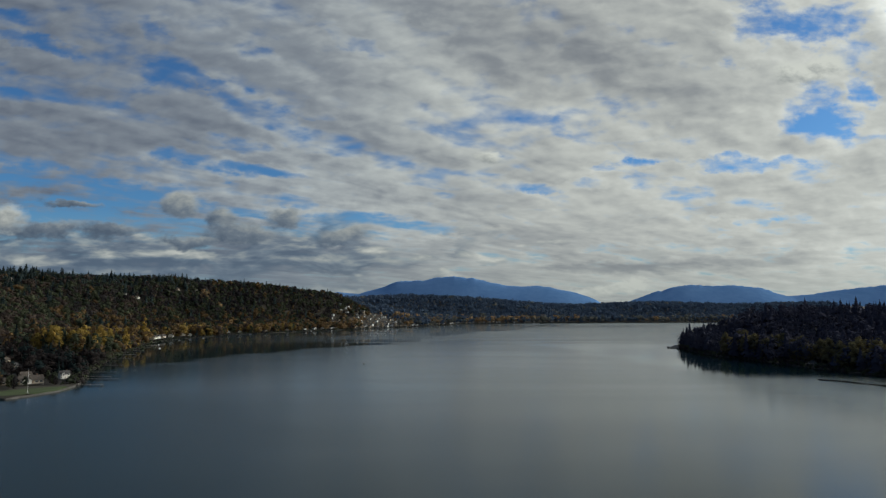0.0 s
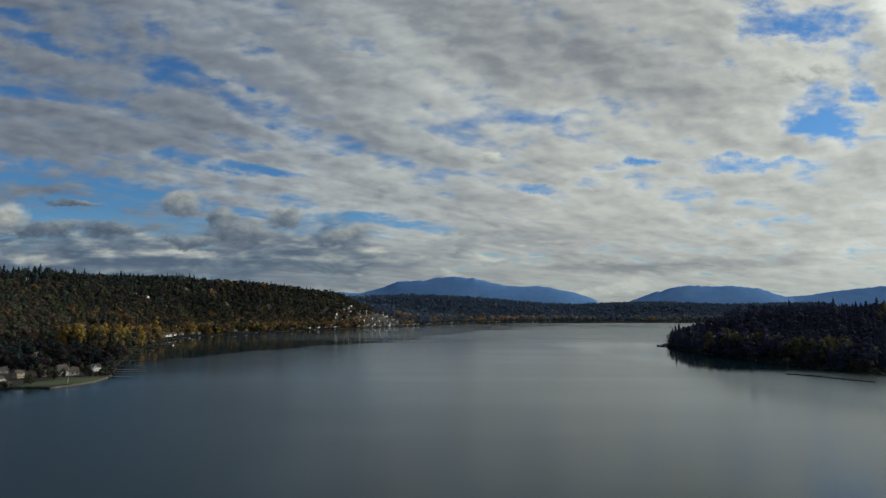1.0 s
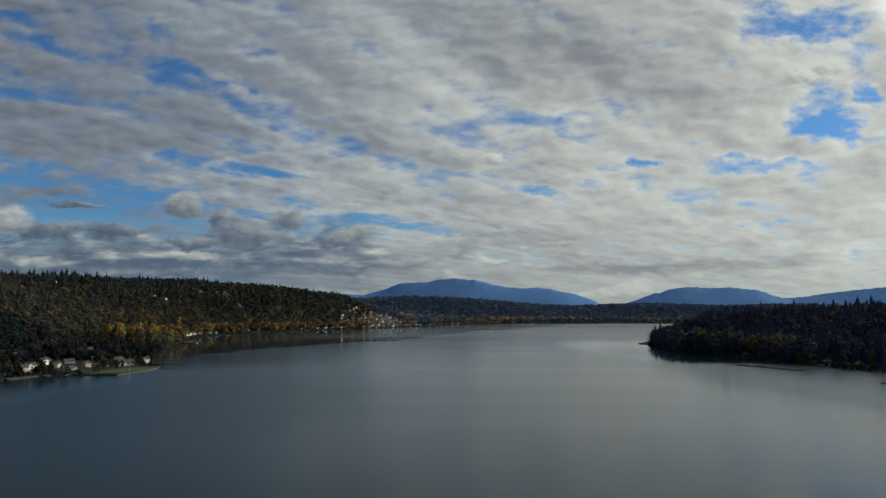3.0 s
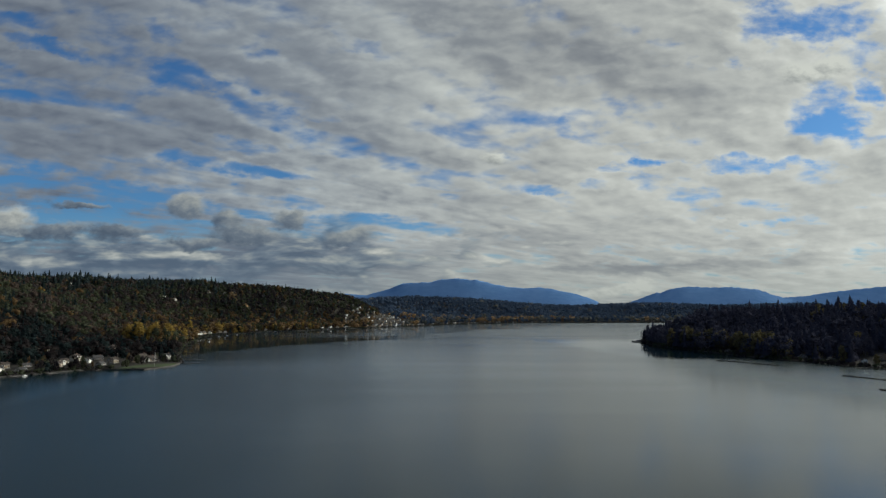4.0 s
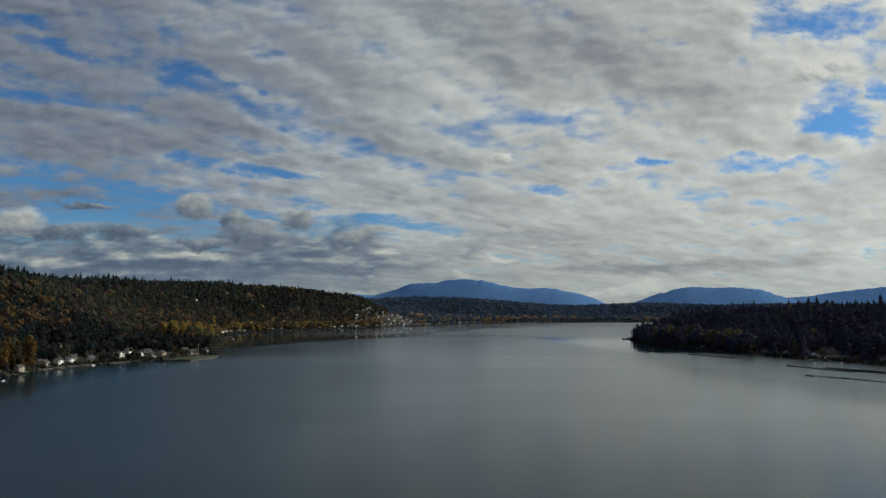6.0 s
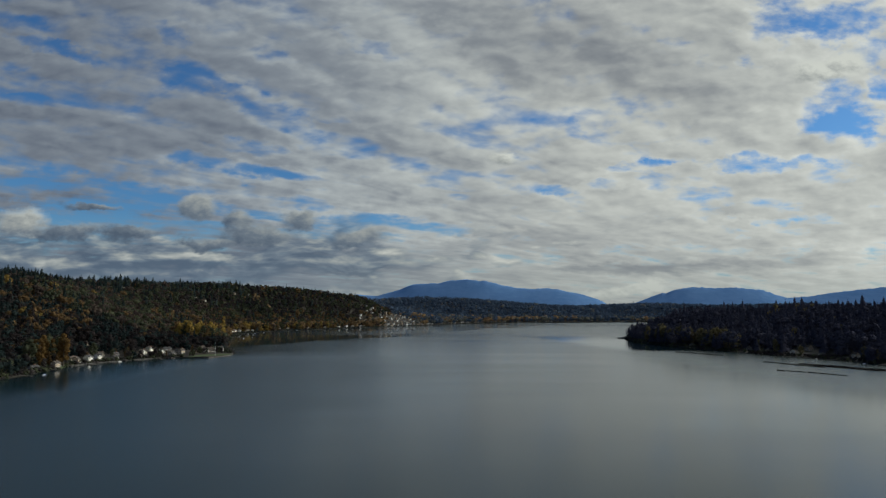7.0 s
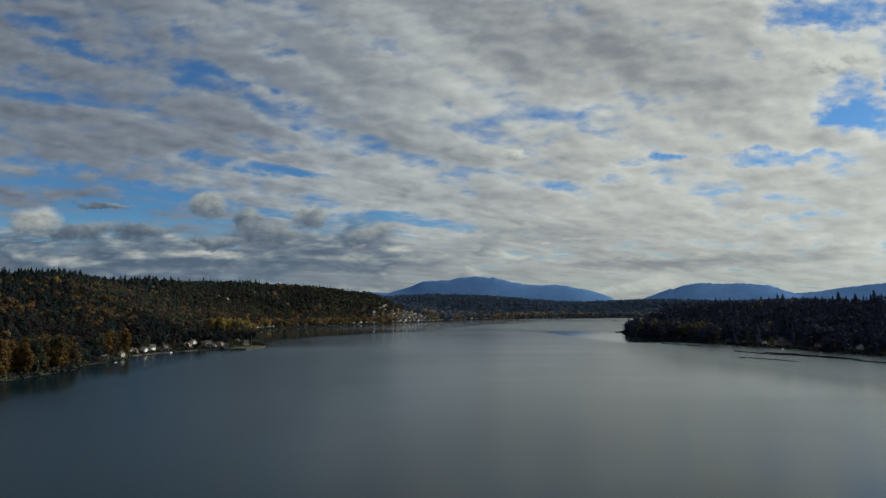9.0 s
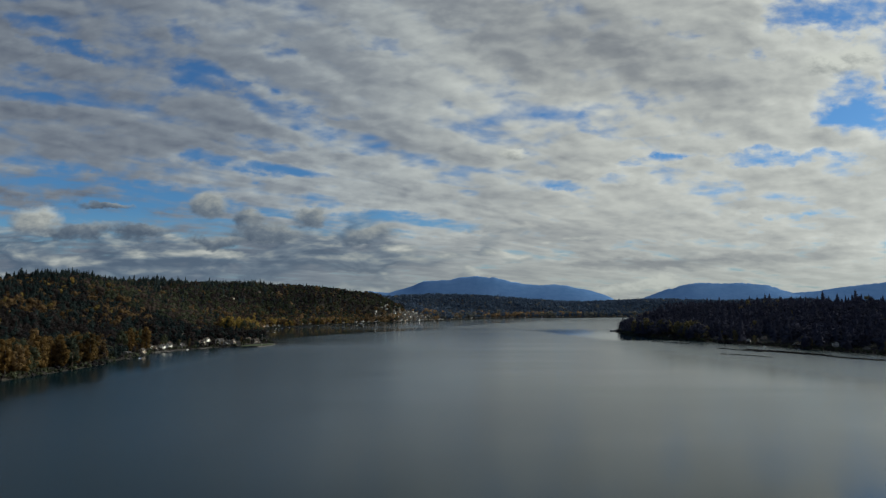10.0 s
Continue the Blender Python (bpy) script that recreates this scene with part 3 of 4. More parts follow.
def crown_shape(rng, leaves=70, wide=0.36, low=0.18, size=0.105, slim=0.0, masses=4, core=0.62):
    """A unit broadleaf crown: leafy masses in uneven lobes with leaf clumps standing off them, 1 m high with its stem."""
    lobes = []
    for i in range(masses):
        z = low + 0.14 + (0.80 - low - 0.14) * (i + rng.uniform(0.2, 0.8)) / masses
        w = wide * math.sin(math.pi * min(1, max(0.15, (z - low) / (1.02 - low)))) * (1 - slim)
        a = 2.4 * i + rng.uniform(0, 1.6)
        lobes.append((w * 0.55 * math.cos(a), w * 0.55 * math.sin(a), z, rng.uniform(0.50, 0.66) * wide * (4 / max(1, masses)) ** 0.3))
    r = (0.42 if masses else 0.85) * wide
    lobes.append((rng.normal(0, 0.02), rng.normal(0, 0.02), 0.98 - r, r))
    V, F = [], []
    for x, y, z, r in lobes:
        v, f = lump(rng, (x, y, z), r * core)
        F += [tuple(q + len(V)) for q in f]
        V += list(v)
    for i in range(leaves):
        x, y, z, r = lobes[i % len(lobes)]
        n = rng.normal(size=3)
        n /= np.linalg.norm(n)
        c = np.array((x, y, z)) + n * r * rng.uniform(0.66, 1.15) * np.array((1, 1, 1.05))
        m = n + rng.normal(0, 0.28, 3)
        m /= np.linalg.norm(m)
        t = np.cross(m, rng.normal(size=3))
        t /= np.linalg.norm(t)
        b = np.cross(m, t)
        s = size * rng.uniform(0.7, 1.3)
        k = len(V)
        V += [c + t * s, c - t * s * 0.6 + b * s * 0.85, c - t * s * 0.6 - b * s * 0.85]
        F.append((k, k + 1, k + 2))
    # a stem
    k = len(V)
    for z, r in ((0.0, 0.018), (0.7, 0.008)):
        V += [np.array((r * math.cos(a), r * math.sin(a), z)) for a in (0, 2.1, 4.2)]
    F += [(k, k + 1, k + 4), (k, k + 4, k + 3), (k + 1, k + 2, k + 5), (k + 1, k + 5, k + 4), (k + 2, k, k + 3), (k + 2, k + 3, k + 5)]
    V = np.array(V)
    V[:, 2] = np.clip(V[:, 2], 0, 1.02)
    return V, np.array(F)


def forest(name, shapes, mat, x, y, z, tall, wide, label):
    """Many trees of one kind in one mesh."""
    if not len(x):
        return
    VV, FF, base = [], [], 0
    pick = RNG.integers(0, len(shapes), len(x))
    turn = RNG.uniform(0, 6.28, len(x))
    for s, (V, F) in enumerate(shapes):
        i = np.nonzero(pick == s)[0]
        if not len(i):
            continue
        c, sn = np.cos(turn[i])[:, None], np.sin(turn[i])[:, None]
        w = (tall[i] * wide[i])[:, None]
        X = x[i][:, None] + (V[:, 0] * c - V[:, 1] * sn) * w
        Y = y[i][:, None] + (V[:, 0] * sn + V[:, 1] * c) * w
        Z = z[i][:, None] - 0.3 + V[:, 2] * tall[i][:, None]
        VV.append(np.stack([X, Y, Z], -1).reshape(-1, 3))
        FF.append((F[None] + (np.arange(len(i)) * len(V))[:, None, None] + base).reshape(-1, 3))
        base += len(i) * len(V)
    me = raw_mesh(name, np.concatenate(VV), np.concatenate(FF))
    me.materials.append(mat)
    me.polygons.foreach_set("use_smooth", np.ones(len(me.polygons), bool))
    tagged(new(name, me), label, "trees", kind="stuff")


def scatter(x0, x1, y0, y1, gap):
    gx, gy = np.meshgrid(np.arange(x0, x1, gap), np.arange(y0, y1, gap))
    x = gx.ravel() + RNG.uniform(-0.45, 0.45, gx.size) * gap
    y = gy.ravel() + RNG.uniform(-0.45, 0.45, gx.size) * gap
    return x, y


def patchy(x, y, s, k):
    """Smooth random patches between 0 and 1."""
    return 0.5 + 0.5 * np.sin(x / s + k + 1.7 * np.sin(y / (1.3 * s) + 2 * k)) * np.sin(y / (0.8 * s) + 1.9 * k + 1.3 * np.sin(x / (1.1 * s)))


# dwellings: x, y, turn of the front in degrees, kind
NEAR_HOUSES = [(-217, 338, 62, "long"), (-216, 366, 60, "white"), (-290, 424, 70, "tan"), (-257, 440, 65, "dark"), (-276, 231, 100, "cream"), (-283, 246, 96, "dark"),
               (-270, 255, 92, "white"), (-279, 274, 70, "tan"), (-273, 285, 66, "dark"), (-259, 303, 60, "cream"), (-249, 315, 62, "white"),
               (-317, 315, 75, "tan"), (-299, 347, 70, "cream"), (-339, 396, 72, "cream"), (-274, 407, 66, "dark"), (-236, 308, 80, "dark"), (-240, 328, 84, "dark"),
               (-345, 684, 65, "white"), (-265, 172, 95, "dark"), (-450, 776, 70, "white"), (-422, 684, 70, "white")]
NEAR_HOUSES += [(-268, 223, 96, "tan"), (-269, 240, 94, "white"), (-262, 264, 80, "dark"), (-257, 294, 66, "tan"), (-262, 322, 62, "cream"), (-251, 331, 64, "dark"), (-232, 318, 78, "tan"),
                (-268, 389, 66, "cream"), (-227, 349, 62, "tan"), (-262, 190, 96, "tan"), (-337, 425, 70, "white"), (-444, 590, 70, "white")]
ROW_HOUSES = [(-378, 812, 75, "white"), (-376, 830, 78, "cream"), (-379, 848, 85, "white"), (-380, 866, 90, "tan"), (-377, 884, 92, "white"), (-373, 914, 96, "cream"),
              (-370, 934, 97, "white"), (-352, 1046, 110, "white"), (-338, 1060, 125, "cream"), (-306, 1100, 118, "tan"), (-281, 1150, 115, "cream"), (-262, 1204, 118, "lodge"),
              (-248, 1228, 118, "white"), (-236, 1246, 120, "cream"), (-222, 1266, 122, "white")]
RIDGE_HOUSES = [(-630, 922, 70, "white"), (-614, 932, 75, "cream"), (-596, 945, 75, "tan"), (-536, 1070, 80, "white"), (-522, 1084, 80, "cream"), (-494, 1180, 85, "tan"), (-470, 1205, 85, "white")]
TOWN = []
_r = np.random.default_rng(23)
TOWN_HILL = 95
while len(TOWN) < TOWN_HILL:                     # the town on the slope above the bend of the lake
    tx, ty = _r.uniform(-245, -90), _r.uniform(1330, 1620)
    td = float(inland(tx, ty))
    if 18 < td < 135 and all((tx - o[0]) ** 2 + (ty - o[1]) ** 2 > 150 for o in TOWN):
        TOWN.append((tx, ty, _r.uniform(90, 150), ("cottage", "cottage_tan")[len(TOWN) % 2]))
for k in range(64):                       # and the row along its shore
    f = (k + _r.uniform(-0.6, 0.6)) / 64 if k else 0.0
    way_pts = [(-206, 1265), (-106, 1419), (-46, 1536), (24, 1700), (105, 1800), (190, 1837), (360, 1866)]
    s = max(0.0, f) * 6
    i0 = min(5, int(s))
    (ax, ay), (bx, by) = way_pts[i0], way_pts[i0 + 1]
    n = math.hypot(bx - ax, by - ay)
    off = _r.uniform(8, 34)
    u = s - i0 + _r.uniform(-0.03, 0.03)
    TOWN.append((ax + (bx - ax) * u - (by - ay) / n * off, ay + (by - ay) * u + (bx - ax) / n * off, _r.uniform(110, 160), ("cottage", "cottage_tan")[k % 2]))
HEAD_HOUSES = [(290, 345, -95, "dark"), (297, 318, -95, "white"), (312, 300, -95, "dark"), (321, 270, -100, "tan"), (338, 238, -100, "white"), (345, 205, -95, "dark"), (352, 180, -100, "white"), (360, 150, -100, "tan"), (286, 375, -100, "dark"), (261, 452, -110, "dark"), (370, 118, -95, "tan"), (318, 330, -95, "tan")]

# ground kept free of wood: x, y, radius
CLEAR = [(x, y, 11) for x, y, *_ in NEAR_HOUSES] + [(x + 9, y - 4, 8) for x, y, *_ in NEAR_HOUSES] + [(x, y, 9) for x, y, *_ in ROW_HOUSES + HEAD_HOUSES] + [(x - 5, y - 9, 9) for x, y, *_ in HEAD_HOUSES] + [(x - 10, y - 18, 9) for x, y, *_ in HEAD_HOUSES]
CLEAR += [(x + 7, y - 13, 10) for x, y, *_ in NEAR_HOUSES]
CLEAR += [(x + 4, y - 2, 9) for x, y, *_ in RIDGE_HOUSES] + [(x + 12, y - 13, 8) for x, y, *_ in RIDGE_HOUSES]
CLEAR += [(x + 2, y - 5, 6.5) for x, y, *_ in TOWN[:TOWN_HILL]] + [(x + 3, y - 12, 5) for x, y, *_ in TOWN[:TOWN_HILL]] + [(x + 3, y - 5, 7) for x, y, *_ in TOWN[TOWN_HILL::2]]
CLEAR += [(x + 12, y - 3, 13) for x, y, *_ in ROW_HOUSES] + [(x + 9, y - 15, 11) for x, y, *_ in ROW_HOUSES]
CLEAR += [(-203, 312, 17), (-196, 330, 14), (-225, 300, 12)]


def free(x, y):
    ok = np.ones(len(x), bool)
    for cx, cy, r in CLEAR:
        ok &= (x - cx) ** 2 + (y - cy) ** 2 > r * r
    return ok


KINDS = ("fir", "olive", "gold", "rust", "bare")
MATS = dict(cotton=M_COTTON, head_fir=M_HEAD, head_leaf=M_HEAD_LEAF, fir=M_FIR, olive=M_OLIVE, gold=M_GOLD, rust=M_RUST, bare=M_BARE)
WORDS = dict(fir="dark green fir trees", olive="olive green broadleaf trees", gold="golden yellow autumn trees", rust="rust brown autumn trees", bare="bare grey-brown autumn trees")


def plant(area, x, y, tall_fir, tall_leaf, chance, leaves, tiers, mats=None, girth=(1.0, 1.5), masses=4, core=0.62):
    """Sow one area: chance gives each kind's weight at each place."""
    d = inland(x, y)
    z = height(x, y, d)
    w = np.stack([np.broadcast_to(c, x.shape) for c in chance(x, y, d)])
    w = np.cumsum(w / w.sum(0), 0)
    kind = (RNG.uniform(size=len(x)) > w).sum(0)
    stand = 0.84 + 0.46 * patchy(x, y, 21, 2.7)
    for i, k in enumerate(KINDS):
        s = np.nonzero(kind == i)[0]
        n = len(s)
        if k == "fir":
            shapes = [fir_shape(RNG, tiers) for _ in range(6)]
            tall = RNG.uniform(*tall_fir, n) * RNG.choice([1.0, 1.0, 1.0, 1.18], n) * stand[s]
            wide = RNG.uniform(0.9, 1.5, n)
        else:
            shapes = [crown_shape(RNG, leaves, wide=RNG.uniform(0.30, 0.42), low=0.05, size=0.60 / leaves ** 0.5, masses=masses, core=core) for _ in range(10)]
            tall = np.minimum(RNG.uniform(*tall_leaf, n) * np.exp(RNG.normal(0, 0.18, n)), tall_leaf[1] * 1.1)
            wide = RNG.uniform(*girth, n)
        forest(k + "_trees", shapes, (mats or MATS)[k], x[s], y[s], z[s], tall, wide, WORDS[k] + " " + area)


def in_town(x, y):
    """Trees that gave way to the hillside town."""
    d = inland(x, y)
    return (x > -370) & (x < -80) & (y > 1270) & (y < 1650) & (d > 16) & (d < 215) & (RNG.uniform(size=len(x)) < 0.16)


def sow_all():
    # the hillside along the near shore
    hill = dict(MATS, gold=M_MUSTARD)
    x, y = scatter(-760, -180, -60, 1560, 6.5)
    d = inland(x, y)
    s = (d > 2) & (d < 345) & free(x, y) & ~((y < 112) & (d < 30)) & ~((y > 485) & (y < 580) & (d > 10) & (d < 58))
    x, y = x[s], y[s]

    s = ~in_town(x, y)
    x, y = x[s], y[s]

    def left(x, y, d):
        up = ease(d, 60, 260)
        p, q, r = patchy(x, y, 46, 0.4), patchy(x, y, 31, 2.1), patchy(x, y, 70, 4.4)
        rim = ease(d, 200, 290)
        shore = (1 - ease(d, 30, 90)) * ease(y, 560, 700)
        warm = patchy(x, y, 120, 0.9)
        return (0.10 + 0.30 * up * p + 2.0 * rim, 0.75 + 0 * d, 2.2 * shore * ease(q, 0.25, 0.7) + 0.5 * ease(r, 0.86, 0.97) * (1 - rim), 0.05 + 0.8 * ease(q, 0.60, 0.88) * ease(warm, 0.45, 0.7) * (1 - rim) + 0.9 * shore + 0.6 * ease(y, 700, 1000) * (1 - ease(d, 60, 150)), 0.65 + 0 * d)
    near = (y < 480)

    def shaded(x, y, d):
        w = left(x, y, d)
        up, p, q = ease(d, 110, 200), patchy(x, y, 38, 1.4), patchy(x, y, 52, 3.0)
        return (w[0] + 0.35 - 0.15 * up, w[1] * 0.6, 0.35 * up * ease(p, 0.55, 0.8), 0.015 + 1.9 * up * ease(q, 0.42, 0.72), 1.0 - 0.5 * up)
    # cloud shade on this hill comes from darker twigs and fir-toned broadleaf crowns
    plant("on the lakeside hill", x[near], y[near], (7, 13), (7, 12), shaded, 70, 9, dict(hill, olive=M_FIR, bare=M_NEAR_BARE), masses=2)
    x, y = x[~near], y[~near]
    far_off = y + RNG.uniform(-320, 320, len(y)) > 960
    plant("on the lakeside hill", x[~far_off], y[~far_off], (9, 19), (8, 15), left, 52, 9, dict(hill, gold=M_AMBER, bare=M_MID_BARE), masses=2)
    # trees farther off take some of the hazed leaf colours
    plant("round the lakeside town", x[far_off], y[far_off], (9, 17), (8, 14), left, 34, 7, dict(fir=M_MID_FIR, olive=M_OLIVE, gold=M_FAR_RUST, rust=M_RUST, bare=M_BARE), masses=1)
    # the far shore
    x, y = scatter(-420, 1500, 1330, 2650, 12.0)
    d = inland(x, y)
    s = (d > -1) & (d < 720) & (x > -0.42 * y + 180) & (x < 0.62 * y) & ((y > 1560) | (x > -100)) & free(x, y)
    x, y = x[s], y[s]

    s = ~in_town(x, y)
    x, y = x[s], y[s]

    def far(x, y, d):
        up = ease(d, 40, 200)
        q, o = ease(patchy(x, y, 44, 1.2), 0.45, 0.8), patchy(x, y, 75, 2.2)
        east = ease(x, 60, 420)
        return (0.25 + 0.35 * up, 0.55 + 1.7 * up, (1 - up) * q * (1.3 - 1.15 * east), 0.8 * q * (1 - up) * (1 - 0.8 * east), (0.25 + 1.0 * o * o) * (1 - 0.8 * up))
    # all far trees use leaf colours tinted for haze
    plant("on the far shore, tinted for haze", x, y, (11, 20), (8, 20), far, 14, 5,
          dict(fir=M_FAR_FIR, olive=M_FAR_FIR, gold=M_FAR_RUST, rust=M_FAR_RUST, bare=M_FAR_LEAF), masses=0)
    # the headland
    x, y = scatter(215, 900, 60, 1050, 8.2)
    d = inland(x, y)
    s = (d > 2) & (d < 230) & free(x, y)
    x, y = x[s], y[s]

    def right(x, y, d):
        up = ease(d, 30, 130)
        q = patchy(x, y, 40, 3.3)
        return (1.0 + 0.2 * up, 0.6 + 0 * d, 0.012 * q + 0 * d, 0.05 * q + 0 * d, 0.45 * (1 - 0.5 * up))
    # firs, broadleaf and bare trees here share the hazed shade colour
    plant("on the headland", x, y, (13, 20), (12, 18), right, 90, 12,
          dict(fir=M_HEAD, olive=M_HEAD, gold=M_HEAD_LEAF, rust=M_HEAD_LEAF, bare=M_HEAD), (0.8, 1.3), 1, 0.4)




def shrubs():
    """Low brush that hides the water's edge."""
    for name, x0, x1, y0, y1, words in (("shrubs", -420, -180, -60, 1300, "brown and olive brush along the lake edge"), ("shrubs", 210, 420, 60, 760, "dark brush along the headland shore"), ("shrubs", -300, 1200, 1200, 2000, "dull brush along the far shore")):
        x, y = scatter(x0, x1, y0, y1, 2.6 if y1 < 1999 else 4.5)
        d = inland(x, y)
        s = (d > (-0.6 if y1 < 1999 else -4)) & (d < 8) & ((x > 0) | (((x + 203) ** 2 + (y - 312) ** 2 > 24 ** 2) & ((patchy(x, y, 12, 1.0) > 0.2) | (y < 135))))
        x, y, d = x[s], y[s], d[s]
        for k in ("olive", "bare"):
            t = RNG.uniform(size=len(x)) < (0.5 if k == "olive" else 1.0)
            forest(name, [crown_shape(RNG, 10, wide=0.6, low=0.0, size=0.2, masses=1) for _ in range(5)], MATS[k], x[t], y[t], height(x[t], y[t], d[t]), RNG.uniform(1.2, 3.4, t.sum()), RNG.uniform(0.9, 1.5, t.sum()), words)
            x, y, d = x[~t], y[~t], d[~t]


sow_all()
shrubs()

# ------------------------------------------------------------------ single trees near the path


def limb(bm, a, b, r0, r1, n=5):
    a, b = Vector(a), Vector(b)
    z = (b - a).normalized()
    x = z.orthogonal().normalized()
    y = z.cross(x)
    ra = [bm.verts.new(a + (x * math.cos(6.2832 * i / n) + y * math.sin(6.2832 * i / n)) * r0) for i in range(n)]
    rb = [bm.verts.new(b + (x * math.cos(6.2832 * i / n) + y * math.sin(6.2832 * i / n)) * r1) for i in range(n)]
    for i in range(n):
        bm.faces.new((ra[i], ra[(i + 1) % n], rb[(i + 1) % n], rb[i]))
    bm.faces.new(rb)


def tree(kind, tall, rng, spread=0.36, slim=0.0):
    """A tree with a tapered trunk, limbs and a ragged crown; stands at the origin."""
    top = new(dict(fir="fir_tree", head_fir="fir_tree", head_leaf="olive_tree", cotton="cottonwood_tree", gold="golden_tree", rust="rust_tree", olive="olive_tree", bare="bare_tree")[kind])
    bm = bmesh.new()
    limb(bm, (0, 0, -0.6), (0, 0, tall * 0.35), tall * 0.020, tall * 0.014, 7)
    limb(bm, (0, 0, tall * 0.35), (tall * rng.normal(0, 0.015), tall * rng.normal(0, 0.015), tall * 0.86), tall * 0.014, tall * 0.004, 6)
    if "fir" not in kind:
        for i in range(9):
            a, z = rng.uniform(0, 6.28), rng.uniform(0.22, 0.62)
            r = spread * rng.uniform(0.45, 0.8) * (1 - slim)
            limb(bm, (0, 0, tall * z), (tall * r * math.cos(a), tall * r * math.sin(a), tall * (z + rng.uniform(0.12, 0.26))), tall * 0.007, tall * 0.002)
    part("trunk", bm, M_BARK, top)
    if "fir" in kind:
        V, F = fir_shape(rng, 17, 9)
    else:
        V, F = crown_shape(rng, 420, wide=spread, low=0.02, size=0.040, slim=slim, masses=10)
        V, F = V[:-6], F[:-6]
    me = raw_mesh("crown", V * np.array((tall, tall, tall)), F)
    me.materials.append(MATS[kind])
    me.polygons.foreach_set("use_smooth", np.ones(len(me.polygons), bool))
    crown = new("crown", me)
    crown.parent = top
    return top


def groves():
    rng = np.random.default_rng(31)
    made = {}
    words = dict(fir="tall dark green fir tree on the lake shore", gold="broad golden yellow autumn tree by the lake", rust="rust brown autumn tree by the water", cotton="dark olive-brown cottonwood on the lake shore",
                 head_fir="dark fir in hazed shade tones on the wooded headland", head_leaf="shaded olive-brown leafy tree on the headland",
                 olive="olive green leafy tree near the shore", bare="thinly leaved grey-brown tree near the shore")
    for k in words:
        for i in range(4):
            made[k, i] = [tree(k, 20.0, rng, spread=rng.uniform(0.19, 0.25) if k in ("rust", "gold") else rng.uniform(0.15, 0.19) if k == "cotton" else rng.uniform(0.26, 0.36)), False]

    def put(k, x, y, tall, group):
        i = int(rng.integers(0, 4))
        src, used = made[k, i]
        z = float(height(x, y)) - 0.1
        m = pose(x, y, z, 0, 0, rng.uniform(0, 360))
        if used:
            ob = copy_thing(src, m)
        else:
            ob = src
            ob.matrix_basis = m
            made[k, i][1] = True
        s = tall / 20.0
        ob.scale = (s * rng.uniform(0.9, 1.15), s * rng.uniform(0.9, 1.15), s)
        tagged(ob, words[k], "tree", group)

    def grove(n, x0, x1, y0, y1, kinds, tall, group, lo=2.5, hi=60):
        got, tries = [], 0
        while len(got) < n and tries < 6000:
            tries += 1
            x, y = rng.uniform(x0, x1), rng.uniform(y0, y1)
            if lo < float(inland(x, y)) < hi and all((x - a) ** 2 + (y - b) ** 2 > 8 for a, b in got) and all((x - c[0]) ** 2 + (y - c[1]) ** 2 > 0.42 * c[2] ** 2 for c in CLEAR):
                got.append((x, y))
                put(str(rng.choice(kinds)), x, y, rng.uniform(*tall), group)
    grove(150, -276, -238, -60, 122, ["cotton", "cotton", "cotton", "rust", "olive"], (16, 22), "cottonwoods on the shore", 2.5, 32)
    grove(12, -284, -254, 186, 222, ["cotton", "olive", "cotton"], (17, 23), "tall shore trees before the houses", 2, 26)
    grove(44, -330, -246, 120, 300, ["olive", "olive", "bare", "rust", "fir"], (6, 13), "trees among the houses", 5, 80)
    grove(34, -278, -226, 185, 330, ["olive", "bare", "rust"], (4, 8), "trees among the houses", 2, 34)
    grove(12, -222, -204, 318, 362, ["olive", "olive", "bare"], (4, 7), "garden trees on the point", 8, 30)
    grove(3, -224, -212, 298, 308, ["olive"], (4, 6), "garden trees on the point", 4, 30)
    grove(40, -345, -280, 485, 580, ["gold", "gold", "gold", "olive", "rust"], (18, 26), "golden trees by the bay", 12, 55)
    grove(26, -385, -296, 590, 790, ["gold", "rust", "gold"], (14, 20), "golden trees by the bay", 5, 40)
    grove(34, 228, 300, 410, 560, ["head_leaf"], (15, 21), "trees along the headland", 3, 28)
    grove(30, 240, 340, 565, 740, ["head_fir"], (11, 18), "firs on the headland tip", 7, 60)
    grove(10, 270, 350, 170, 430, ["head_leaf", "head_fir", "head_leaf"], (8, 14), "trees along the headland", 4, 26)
    grove(46, -395, -262, 940, 1190, ["gold", "rust", "gold", "olive"], (10, 16), "golden trees along the water", 3, 30)
    # one tall slim poplar
    p = tree("gold", 30.0, rng, spread=0.13)
    p.matrix_basis = pose(-374, 799, float(height(-374, 799)) - 0.1)
    tagged(p, "tall slim golden poplar by the lake houses", "tree")
    for (k, i), (src, used) in made.items():
        if not used:
            put(k, -300 + 7 * i, 360 + 25 * i, 14, "trees among the houses")


groves()


# ------------------------------------------------------------------ houses
M_WHITE = flat("white_siding", (0.66, 0.65, 0.60), 0.6)
M_CREAM = flat("cream_siding", (0.50, 0.45, 0.34), 0.65)
M_PALE = flat("weathered_pale_siding", (0.56, 0.56, 0.54), 0.7)
M_TAN = flat("tan_siding", (0.34, 0.27, 0.19), 0.7)
M_GREY = flat("grey_siding", (0.16, 0.155, 0.15), 0.7)
M_ROOF = mottled("roof_shingle", (0.030, 0.030, 0.031), (0.062, 0.060, 0.058), 0.9, 0.9, bump=0.02)
M_ROOF2 = mottled("brown_shingle", (0.044, 0.036, 0.030), (0.085, 0.070, 0.058), 0.9, 0.9, bump=0.02)
